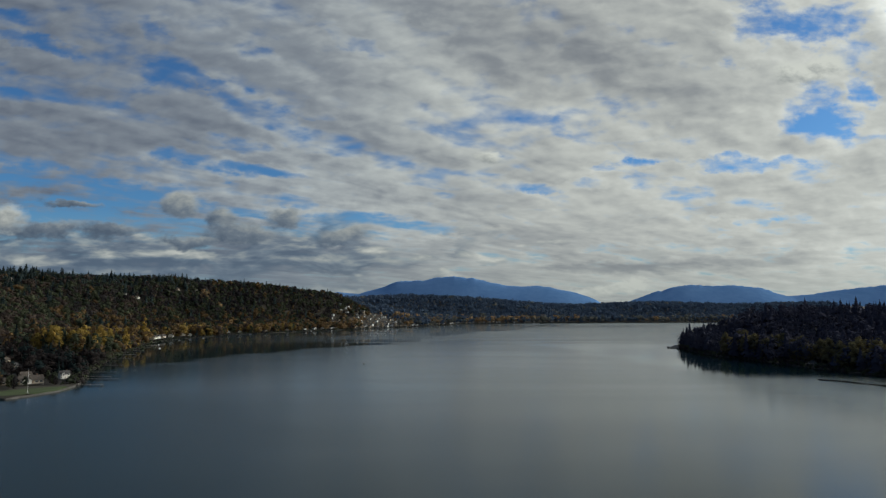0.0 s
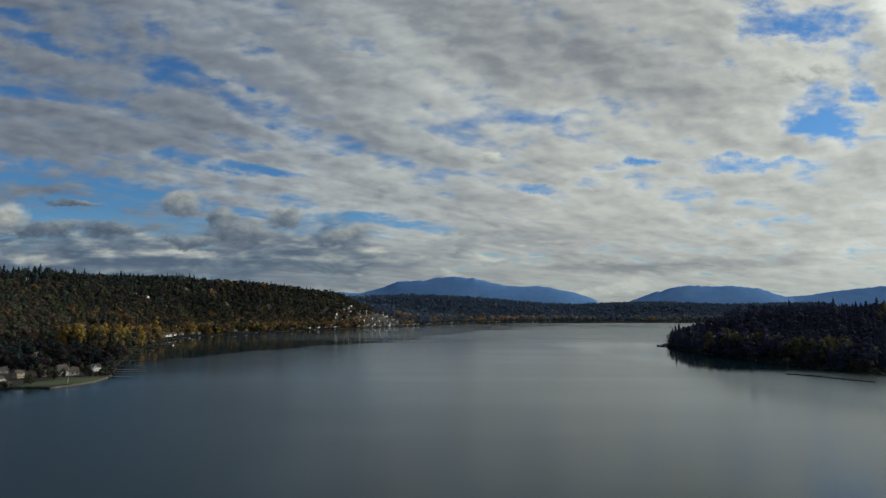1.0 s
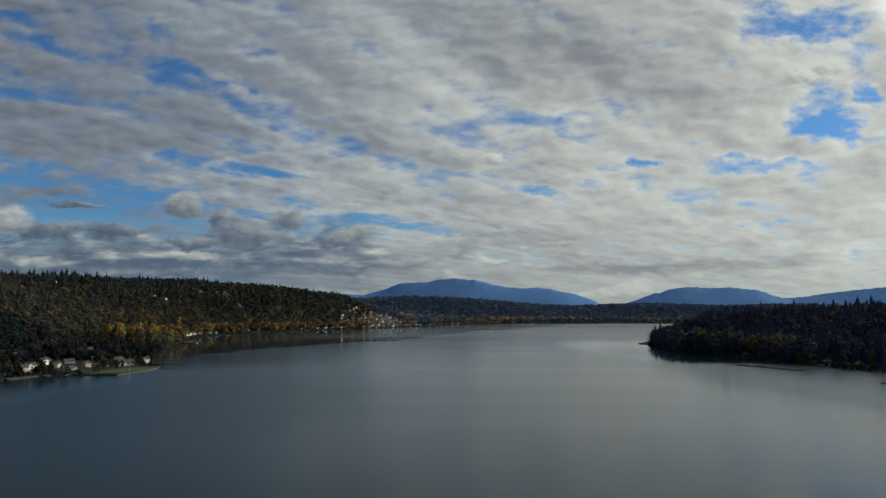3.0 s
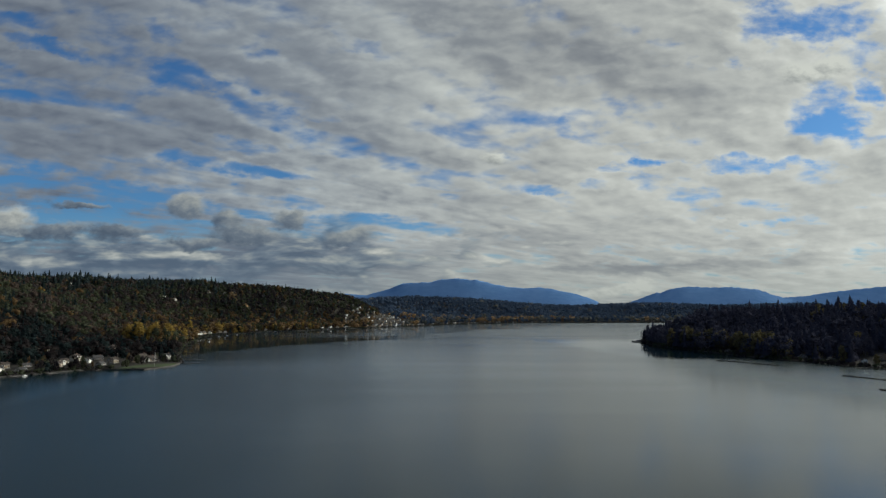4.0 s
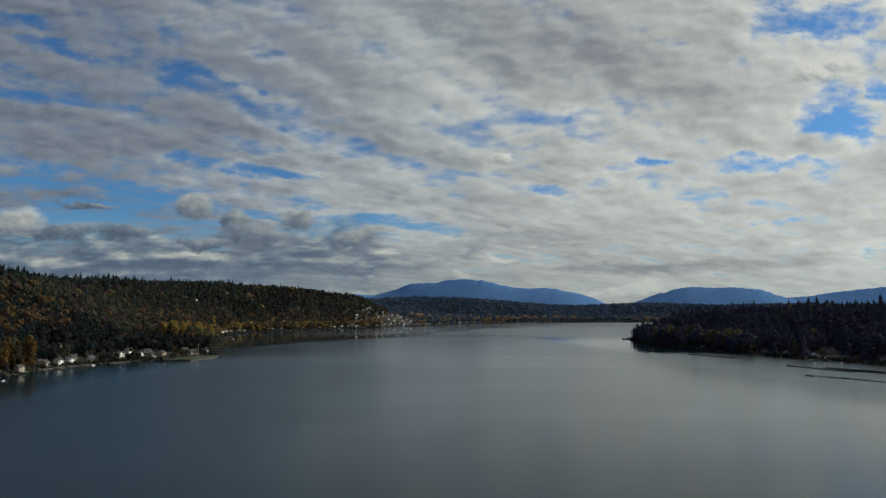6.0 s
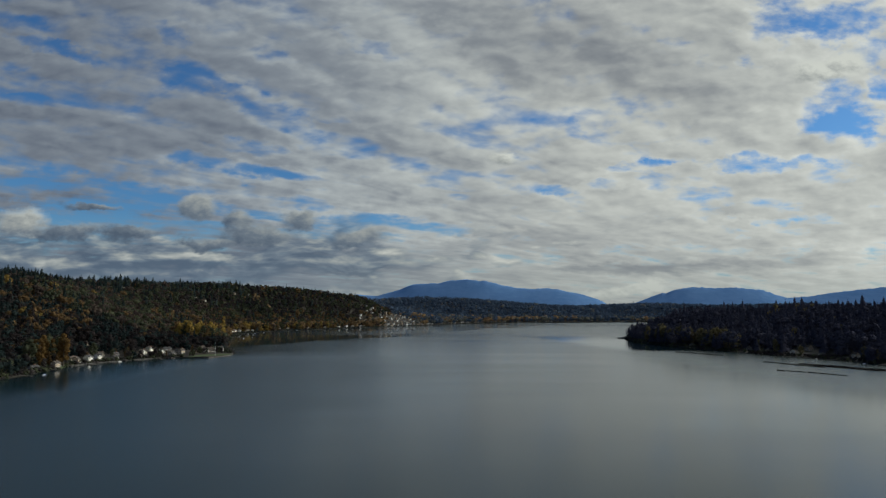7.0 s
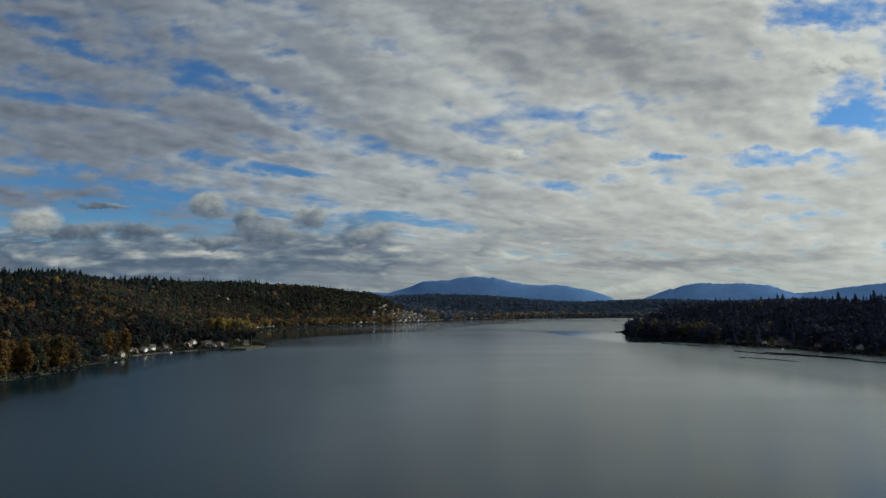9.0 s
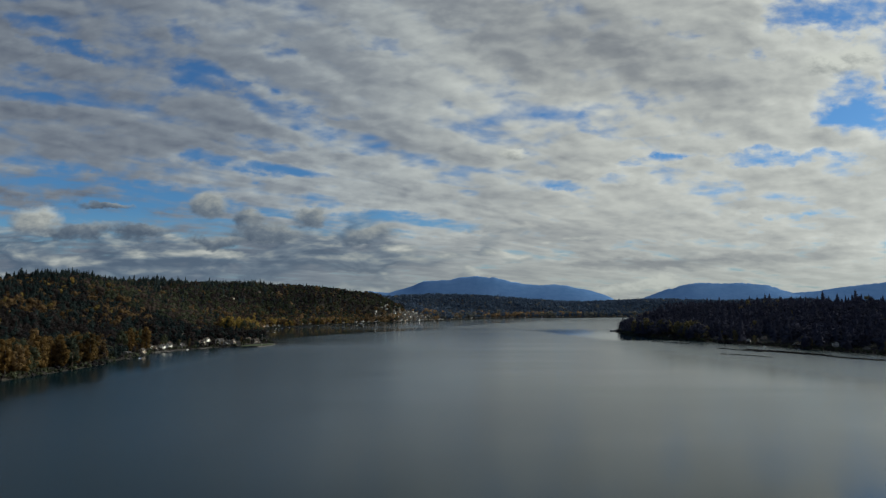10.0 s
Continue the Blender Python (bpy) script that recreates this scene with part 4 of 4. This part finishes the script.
M_TRIM = flat("white_trim", (0.78, 0.78, 0.76), 0.5, vary=0.05)
M_DOOR = flat("door_paint", (0.14, 0.07, 0.045), 0.5)
M_BRICKS = mottled("chimney_brick", (0.13, 0.07, 0.05), (0.24, 0.14, 0.10), 2.0, 0.9, bump=0.02)
M_PLANK = mottled("weathered_planks", (0.09, 0.08, 0.07), (0.18, 0.165, 0.145), 0.8, 0.85)
M_PILE = mottled("wet_piles", (0.035, 0.030, 0.025), (0.09, 0.08, 0.07), 1.2, 0.8)
M_CONC = mottled("concrete", (0.15, 0.145, 0.135), (0.26, 0.255, 0.24), 0.7, 0.9)
M_WALL = mottled("wet_concrete", (0.035, 0.033, 0.030), (0.10, 0.095, 0.088), 0.25, 0.8)
M_HULL = flat("boat_gelcoat", (0.62, 0.62, 0.61), 0.25, vary=0.04)
M_CANVAS = flat("blue_canvas", (0.03, 0.06, 0.16), 0.8)
M_LOG = mottled("floating_logs", (0.007, 0.006, 0.006), (0.016, 0.014, 0.013), 0.5, 1.0, spec=0.03)
M_METAL = flat("painted_metal", (0.75, 0.75, 0.74), 0.35, 0.2, vary=0.04)


def glass():
    m, N, b = material("window_glass", 0.04)
    b.inputs["Base Color"].default_value = (0.03, 0.04, 0.045, 1)
    b.inputs["Specular IOR Level"].default_value = 0.8
    return m


M_GLASS = glass()


def gable(w, d, z0, z1, t=0.0):
    """A gabled body: w along x (ridge), d along y, eaves at z0, ridge at z1."""
    bm = bmesh.new()
    v = [bm.verts.new(p) for p in ((-w / 2, -d / 2, 0), (w / 2, -d / 2, 0), (w / 2, d / 2, 0), (-w / 2, d / 2, 0), (-w / 2, -d / 2, z0), (w / 2, -d / 2, z0),
                                   (w / 2, d / 2, z0), (-w / 2, d / 2, z0), (-w / 2, 0, z1), (w / 2, 0, z1))]
    for q in ((0, 1, 5, 4), (2, 3, 7, 6), (1, 2, 6, 9, 5), (3, 0, 4, 8, 7), (4, 5, 9, 8), (6, 7, 8, 9), (3, 2, 1, 0)):
        bm.faces.new([v[i] for i in q])
    return bm


def gable_roof(w, d, z0, z1, over=0.5, thick=0.22):
    bm = bmesh.new()
    s = (z1 - z0) / (d / 2)
    W, D = w / 2 + over, d / 2 + over
    prof = [(-D, z0 - s * over), (0, z1 + 0.02), (D, z0 - s * over)]
    ring = [(y, z + 0.03) for y, z in prof] + [(y, z + thick + 0.03) for y, z in reversed(prof)]
    a = [bm.verts.new((-W, y, z)) for y, z in ring]
    b = [bm.verts.new((W, y, z)) for y, z in ring]
    n = len(ring)
    for i in range(n):
        bm.faces.new((a[i], a[(i + 1) % n], b[(i + 1) % n], b[i]))
    bm.faces.new((a[0], a[1], a[4], a[5])), bm.faces.new((a[1], a[2], a[3], a[4]))
    bm.faces.new((b[5], b[4], b[1], b[0])), bm.faces.new((b[4], b[3], b[2], b[1]))
    bmesh.ops.recalc_face_normals(bm, faces=bm.faces)
    return bm


def window(parent, x, y, z, w, h, side):
    """A framed window proud of the wall; side: the wall's outward axis."""
    t = 0.09
    sx, sy = {"-y": (0, -1), "+y": (0, 1), "-x": (-1, 0), "+x": (1, 0)}[side]
    bm = bmesh.new()
    for u0, v0, u1, v1 in ((-w / 2 - t, -h / 2 - t, -w / 2, h / 2 + t), (w / 2, -h / 2 - t, w / 2 + t, h / 2 + t), (-w / 2, h / 2, w / 2, h / 2 + t), (-w / 2, -h / 2 - t, w / 2, -h / 2), (-0.03, -h / 2, 0.03, h / 2)):
        if sy:
            box(bm, x + u0, y + min(0, sy * 0.08), z + v0, x + u1, y + max(0, sy * 0.08), z + v1)
        else:
            box(bm, x + min(0, sx * 0.08), y + u0, z + v0, x + max(0, sx * 0.08), y + u1, z + v1)
    win = part("window", bm, M_TRIM, parent)
    bm = bmesh.new()
    if sy:
        box(bm, x - w / 2, y + min(0, sy * 0.03), z - h / 2, x + w / 2, y + max(0, sy * 0.03), z + h / 2)
    else:
        box(bm, x + min(0, sx * 0.03), y - w / 2, z - h / 2, x + max(0, sx * 0.03), y + w / 2, z + h / 2)
    part("pane", bm, M_GLASS, win)


def chimney(parent, x, y, z0, z1):
    part("chimney", boxes((x - 0.45, y - 0.35, z0, x + 0.45, y + 0.35, z1), (x - 0.55, y - 0.45, z1, x + 0.55, y + 0.45, z1 + 0.18)), M_BRICKS, parent)


def house(w, d, floors, pitch, wall, roof, wing=False, deck=True, cross=False, sides=True):
    """A lakeside house whose front faces -y. Stands at the origin."""
    top = new("house")
    z0 = 0.4 + 2.75 * floors
    z1 = z0 + pitch * d / 2
    part("wall", gable(w, d, z0, z1), wall, top)
    part("roof", gable_roof(w, d, z0, z1), roof, top)
    part("plinth", boxes((-w / 2 - 0.1, -d / 2 - 0.1, -1.2, w / 2 + 0.1, d / 2 + 0.1, 0.25)), M_CONC, top)
    n = max(2, int(w / 3)) if sides else 2
    for f in range(floors):
        for i in range(n):
            x = (i + 0.5) / n * w - w / 2
            if f == 0 and i == n // 2:
                part("door", boxes((x - 0.5, -d / 2 - 0.07, 0.4, x + 0.5, -d / 2, 2.5), (x - 0.62, -d / 2 - 0.04, 0.4, x - 0.5, -d / 2, 2.62), (x + 0.5, -d / 2 - 0.04, 0.4, x + 0.62, -d / 2, 2.62)), M_DOOR, top)
            else:
                window(top, x, -d / 2, 0.4 + 2.75 * f + 1.45, min(1.9, w / n * 0.62), 1.5, "-y")
        for sx, side in ((-w / 2, "-x"), (w / 2, "+x")) if sides else ():
            for y in (-d / 5, d / 5):
                window(top, sx, y, 0.4 + 2.75 * f + 1.5, 1.1, 1.3, side)
    chimney(top, w * 0.28, d * 0.12, z0 + 0.2, z1 + 0.9)
    if cross:
        # a gable over the front
        g = gable(d * 0.55, w * 0.36, z0, z0 + pitch * w * 0.22)
        r = gable_roof(d * 0.55, w * 0.36, z0, z0 + pitch * w * 0.22, 0.4)
        for bm in (g, r):
            bmesh.ops.transform(bm, matrix=pose(-w * 0.18, -d * 0.32, 0, 0, 0, 90), verts=bm.verts)
        part("gable_front", g, M_WHITE, top)
        part("gable_roof", r, roof, top)
        window(top, -w * 0.18, -d * 0.32 - d * 0.275, z0 - 1.2, 1.8, 1.5, "-y")
    if wing:
        g = gable(w * 0.8, d * 0.75, 3.0, 3.0 + pitch * d * 0.36)
        r = gable_roof(w * 0.8, d * 0.75, 3.0, 3.0 + pitch * d * 0.36)
        for bm in (g, r):
            bmesh.ops.transform(bm, matrix=pose(-w * 0.85, 0.6, 0), verts=bm.verts)
        part("wing", g, wall, top)
        part("wing_roof", r, roof, top)
        for i in range(3):
            window(top, -w * 0.85 + (i - 1) * w * 0.24, 0.6 - d * 0.375, 1.7, 1.6, 1.3, "-y")
    if deck:
        part("porch", boxes((-w / 2, -d / 2 - 2.4, 0.1, w / 2, -d / 2 - 0.1, 0.35)), M_PLANK, top)
        bm = bmesh.new()
        k = int(w / 1.2)
        for i in range(k + 1):
            x = -w / 2 + 0.1 + i * (w - 0.2) / k
            box(bm, x - 0.04, -d / 2 - 2.36, 0.35, x + 0.04, -d / 2 - 2.28, 1.25)
        box(bm, -w / 2, -d / 2 - 2.38, 1.25, w / 2, -d / 2 - 2.26, 1.33)
        part("railing", bm, M_TRIM, top)
    return top


HOUSE_LABELS = dict(long="long low grey house with a shingled gable roof", white="white two-storey lake house with a dark roof", cream="cream two-storey lake house with a gabled front",
                    tan="tan wooden house among hillside trees", dark="dark grey low house half hidden by trees", lodge="large white lodge on the lake shore",
                    cottage="small pale grey house in the hillside town", cottage_tan="small tan house in the hillside town")


def settle():
    proto = dict(long=house(15, 9, 1, 0.62, M_TAN, M_ROOF2, wing=True, cross=True), white=house(10, 8, 2, 0.75, M_WHITE, M_ROOF, cross=True), cream=house(11, 8.5, 2, 0.6, M_CREAM, M_ROOF2, cross=True),
                 tan=house(10, 8, 2, 0.7, M_TAN, M_ROOF2), dark=house(12, 9, 1, 0.55, M_GREY, M_ROOF), lodge=house(20, 10, 2, 0.35, M_WHITE, M_ROOF),
                 cottage=house(9, 7.5, 2, 0.6, M_PALE, M_ROOF, deck=False, sides=False), cottage_tan=house(9, 7.5, 2, 0.6, M_TAN, M_ROOF2, deck=False, sides=False))
    used = set()
    rng = np.random.default_rng(3)
    for rows, group in ((NEAR_HOUSES, "houses on the near shore"), (ROW_HOUSES, "houses along the water"), (RIDGE_HOUSES, "houses on the ridge"), (TOWN, "houses of the town"), (HEAD_HOUSES, "houses on the headland")):
        for x, y, turn, kind in rows:
            turn += rng.uniform(-24, 24)
            z = max(0.9, float(height(x, y)))
            m = pose(x, y, z + 0.5, 0, 0, turn) @ Matrix.Scale(0.50, 4)
            if kind in used:
                ob = copy_thing(proto[kind], pose(x, y, z + 0.5, 0, 0, turn))
                size = rng.uniform(0.42, 0.68) if rows is TOWN else rng.uniform(0.58, 0.66) if rows is RIDGE_HOUSES else rng.uniform(0.42, 0.55) if rows is HEAD_HOUSES else rng.uniform(0.52, 0.68) if rows is ROW_HOUSES else 0.72 if kind == "long" else rng.uniform(0.36, 0.56)
                ob.scale = (size, size, size)
            else:
                ob = proto[kind]
                ob.matrix_basis = m
                if kind == "long":
                    ob.scale = (0.72, 0.72, 0.72)
                used.add(kind)
            tagged(ob, HOUSE_LABELS[kind], "house", group)


settle()

# ------------------------------------------------------------------ the shore: lawn, walls, docks, boats


def lawn(name, cx, cy, rx, ry, turn, label):
    """Mown grass that follows the ground."""
    a = np.linspace(0, 2 * np.pi, 48, endpoint=False)
    c, s = math.cos(radians(turn)), math.sin(radians(turn))
    V, F = [], []
    rings = 7
    for k in range(rings + 1):
        r = k / rings
        u, v = rx * r * np.cos(a), ry * r * np.sin(a) * (1 + 0.12 * np.sin(3 * a))
        X, Y = cx + u * c - v * s, cy + u * s + v * c
        d = inland(X, Y)
        V.append(np.stack([X, Y, np.maximum(height(X, Y, d), np.where(d > 0.8, 0.9, -0.4)) + 0.12], -1))
    V = np.stack(V)
    idx = np.arange(V.shape[0] * 48).reshape(-1, 48)
    n = np.roll(idx, -1, 1)
    F = np.stack([idx[:-1], n[:-1], n[1:], idx[1:]], -1).reshape(-1, 4)
    me = raw_mesh(name, V.reshape(-1, 3), F[:, ::-1].copy())
    me.materials.append(M_LAWN)
    return tagged(new(name, me), label, "lawn", kind="structure")


lawn("lawn", -203, 312, 23, 10, 62, "mown green lawn on the lake point")
lawn("lawn", -262, 262, 12, 7, 60, "mown green lawn before lake houses")
lawn("lawn", -262, 208, 7, 10, 5, "mown green lawn before lake houses")


def sea_wall(points, mat, label):
    """A low concrete wall along the water's edge, in cast lengths."""
    top = tagged(new("sea_wall"), label, "wall", kind="structure")
    for (ax, ay), (bx, by) in zip(points, points[1:]):
        L = math.hypot(bx - ax, by - ay)
        k = max(1, round(L / 4))
        ang = math.degrees(math.atan2(by - ay, bx - ax))
        for i in range(k):
            f = (i + 0.5) / k
            bm = boxes((-L / k / 2 + 0.02, -0.2, -1.0, L / k / 2 - 0.02, 0.2, 0.72), (-L / k / 2 + 0.02, -0.26, 0.72, L / k / 2 - 0.02, 0.26, 0.82))
            o = part("wall_block", bm, mat, top)
            o.matrix_basis = pose(ax + (bx - ax) * f, ay + (by - ay) * f, 0, 0, 0, ang)


sea_wall([(-225, 290.5), (-212, 293), (-197, 290), (-193, 304), (-190, 318), (-194, 338), (-200, 357)], M_WALL, "low weathered concrete wall edging the lawn")
sea_wall([(-264, 205), (-262, 235), (-246, 268), (-236, 287)], M_WALL, "low dark concrete wall before the lake houses")


def dock(x, y, turn, length, width, tee=0.0):
    """A plank dock on round piles that runs out along its own x axis."""
    top = tagged(new("dock"), "weathered grey plank dock on dark piles", "dock", "docks along the shore")
    part("deck", boxes((0, -width / 2, 0.62, length, width / 2, 0.70)), M_PLANK, top)
    if tee:
        part("landing", boxes((length + 0.01, -tee / 2, 0.62, length + width, tee / 2, 0.70)), M_PLANK, top)
    part("beam", boxes((0, -width / 2 + 0.1, 0.42, length, -width / 2 + 0.3, 0.61), (0, width / 2 - 0.3, 0.42, length, width / 2 - 0.1, 0.61)), M_PILE, top)
    k = max(2, int(length / 5))
    for i in range(k + 1):
        for s in (-1, 1):
            part("piling", rod(bmesh.new(), 0.4 + i * (length - 0.8) / k, s * (width / 2 + 0.12), -4.0, 1.15 if i % 2 else 0.95, 0.15), M_PILE, top)
    top.matrix_basis = pose(x, y, 0, 0, 0, turn)
    return top


NEAR_DOCKS = [(-195, 342, 6, 20, 1.3), (-206, 372, 2, 26, 1.2), (-214, 386, -3, 22, 1.2), (-228, 412, 3, 26, 1.2), (-246, 462, -3, 24, 1.3), (-272, 528, -5, 22, 1.8),
            (-290, 572, -6, 24, 1.8), (-305, 625, -4, 20, 1.8), (-318, 676, -6, 26, 1.8, 6), (-333, 715, -8, 18, 1.8), (-262, 226, -30, 14, 2.0, 6), (-258, 246, -28, 15, 2.0), (-248, 265, -32, 16, 1.8, 5),
            (-238, 284, -40, 14, 1.8), (-226, 289, -75, 12, 1.8), (-252, 140, -10, 14, 2.0)]
FAR_DOCKS = [(-257, 178, -12, 12, 1.8), (-362, 812, 0, 20, 2.0), (-364, 850, 0, 22, 2.0), (-362, 885, 4, 18, 2.0),
            (-357, 925, 4, 24, 2.0), (-338, 1042, 10, 22, 2.0), (-262, 1180, -20, 22, 2.0), (-232, 1228, -30, 20, 2.0), (306, 268, 190, 18, 2.0), (318, 224, 192, 16, 2.0), (290, 302, 195, 16, 2.0), (262, 402, 195, 14, 2.0)]
for x, y, turn, length, width, *tee in NEAR_DOCKS + FAR_DOCKS:
    dock(x, y, turn, length * 0.68, width * 0.75, *tee)


def boat(cabin):
    """A small motor boat, bow along +x."""
    top = new("motor_boat")
    bm = bmesh.new()
    secs = [(-3.2, 1.0, 0.95, -0.25), (-1.5, 1.15, 1.0, -0.35), (0.6, 1.1, 1.1, -0.35), (2.2, 0.7, 1.25, -0.2), (3.4, 0.06, 1.4, 0.35)]
    rings = []
    for x, w, zt, zb in secs:
        rings.append([bm.verts.new(p) for p in ((x, -w, zt), (x, -w * 0.85, 0.25), (x, 0, zb), (x, w * 0.85, 0.25), (x, w, zt))])
    for a, b in zip(rings, rings[1:]):
        for i in range(4):
            bm.faces.new((a[i], a[i + 1], b[i + 1], b[i]))
        bm.faces.new((a[4], a[0], b[0], b[4]))
    bm.faces.new(rings[0][::-1])
    bm.faces.new(rings[-1])
    bmesh.ops.recalc_face_normals(bm, faces=bm.faces)
    part("hull", bm, M_HULL, top)
    if cabin:
        part("cabin", boxes((-1.2, -0.8, 0.9, 1.0, 0.8, 2.1), (-1.5, -0.9, 2.1, 1.2, 0.9, 2.2)), M_HULL, top)
        part("windscreen", boxes((1.0, -0.7, 1.4, 1.06, 0.7, 2.0)), M_GLASS, top)
    else:
        part("cover", gable(4.6, 1.9, 1.15, 1.75), M_CANVAS, top, "blue canvas cover")
    part("motor", boxes((-3.7, -0.25, 0.1, -3.22, 0.25, 1.3)), M_GREY, top)
    return top


protos = [boat(True), boat(False)]
for i, (x, y, turn) in enumerate(((-250, 250, 60), (-243, 150, 80), (-346, 838, 0), (-345, 872, 20), (-340, 905, 10), (-316, 1046, 30), 
                                   (293, 275, 20), (303, 232, 15), (-296, 668, 80), (-246, 1190, 40), (-216, 1236, 40))):
    m = pose(x, y, -0.05, 0, 0, turn)
    ob = copy_thing(protos[i % 2], m) if i > 1 else protos[i]
    ob.matrix_basis = m
    ob.scale = (0.45, 0.45, 0.45)
    tagged(ob, ("white motor boat with a cabin moored by a dock", "white motor boat under a blue cover by a dock")[i % 2], "boat", "moored boats")

pole = tagged(new("flagpole"), "tall white flagpole on the lake lawn", "flagpole")
part("pole", rod(bmesh.new(), 0, 0, -0.3, 11.0, 0.06, 8, 0.035), M_METAL, pole)
part("base", boxes((-0.4, -0.4, -0.2, 0.4, 0.4, 0.25)), M_CONC, pole)
bm = bmesh.new()
bmesh.ops.create_icosphere(bm, subdivisions=1, radius=0.18)
bmesh.ops.translate(bm, verts=bm.verts, vec=(0, 0, 11.1))
part("finial", bm, M_METAL, pole)
pole.matrix_basis = pose(-197.5, 306, float(height(-197.5, 306)) + 0.1)


def mooring_buoy(x, y):
    """A dark can buoy with a collar and a pointed top mark, floating upright."""
    top = tagged(new("mooring_buoy"), "small dark mooring buoy on open water", "buoy")
    part("can", rod(rod(bmesh.new(), 0, 0, -0.5, 0.5, 0.5, 10), 0, 0, 0.5, 0.75, 0.5, 10, 0.18), M_GREY, top)
    part("collar", rod(bmesh.new(), 0, 0, 0.05, 0.25, 0.62, 10, 0.58), M_PILE, top)
    part("top_mark", rod(bmesh.new(), 0, 0, 0.75, 1.35, 0.12, 8, 0.04), M_PILE, top)
    top.matrix_basis = pose(x, y, 0.0, 2, 3, 0)


mooring_buoy(-59, 478)


def log_boom(x0, y0, x1, y1, n, wide, label):
    """Floating logs chained end to end, some lying side by side."""
    rng = np.random.default_rng(int(abs(x0 * y0)) % 1000)
    top = tagged(new("log_boom"), label, "log boom")
    L = math.hypot(x1 - x0, y1 - y0) / n
    ang = math.degrees(math.atan2(y1 - y0, x1 - x0))
    for i in range(n):
        for k in range(wide):
            f = (i + 0.5 + rng.uniform(-0.05, 0.05)) / n
            if wide > 2 and rng.uniform() < 0.12:
                continue
            r = rng.uniform(0.28, 0.55)
            reach = rng.uniform(0.38, 0.55)
            bm = rod(bmesh.new(), 0, 0, -L * reach, L * reach, r, 7, r * 0.75)
            bmesh.ops.transform(bm, matrix=pose(0, 0, 0, 0, 90, 0), verts=bm.verts)
            o = part("log", bm, M_LOG, top)
            side = (k - (wide - 1) / 2) * (0.25 + 0.85 * math.sin(math.pi * f) if wide > 2 else 1.0) + rng.normal(0, 0.45) + 2.2 * math.sin(4.0 * f + x0)
            o.matrix_basis = pose(x0 + (x1 - x0) * f - math.sin(radians(ang)) * side, y0 + (y1 - y0) * f + math.cos(radians(ang)) * side, 0.12, 0, 0, ang + rng.normal(0, 3.5))


log_boom(214, 367, 241, 324, 9, 2, "dark floating log boom off the headland")
log_boom(219, 186, 240, 148, 7, 1, "thin dark floating log boom on open water")
log_boom(240, 252, 262, 206, 9, 2, "thin dark raft of floating logs near the headland")
# logs added to imitate a band of dark reflection in calm water
log_boom(262, 236, 289, 162, 9, 12, "broad bed of dark logs standing in for a water reflection")
log_boom(286, 157, 312, 100, 10, 5, "dark raft of floating logs near the headland")


def rock(rng, r):
    bm = bmesh.new()
    bmesh.ops.create_icosphere(bm, subdivisions=2, radius=r)
    k = rng.uniform(0.7, 1.4, 3)
    for v in bm.verts:
        v.co = Vector((v.co.x * k[0], v.co.y * k[1], v.co.z * 0.6 * k[2])) * (1 + 0.25 * noise.noise(v.co * (1.6 / r) + Vector((rng.uniform(0, 9), 0, 0))))
    return bm


def rocks():
    rng = np.random.default_rng(8)
    for i in range(26):
        f = rng.uniform()
        x, y = 252 - 14 * f + rng.normal(0, 2.2), 684 - 26 * f + rng.normal(0, 4) + 4
        o = part("rock", rock(rng, rng.uniform(0.8, 2.6)), M_ROCK)
        o.matrix_basis = pose(x, y, 0.15, 0, 0, rng.uniform(0, 360))
        tagged(o, "dark weathered boulder at the headland tip", "rock", "boulders at the tip")


rocks()
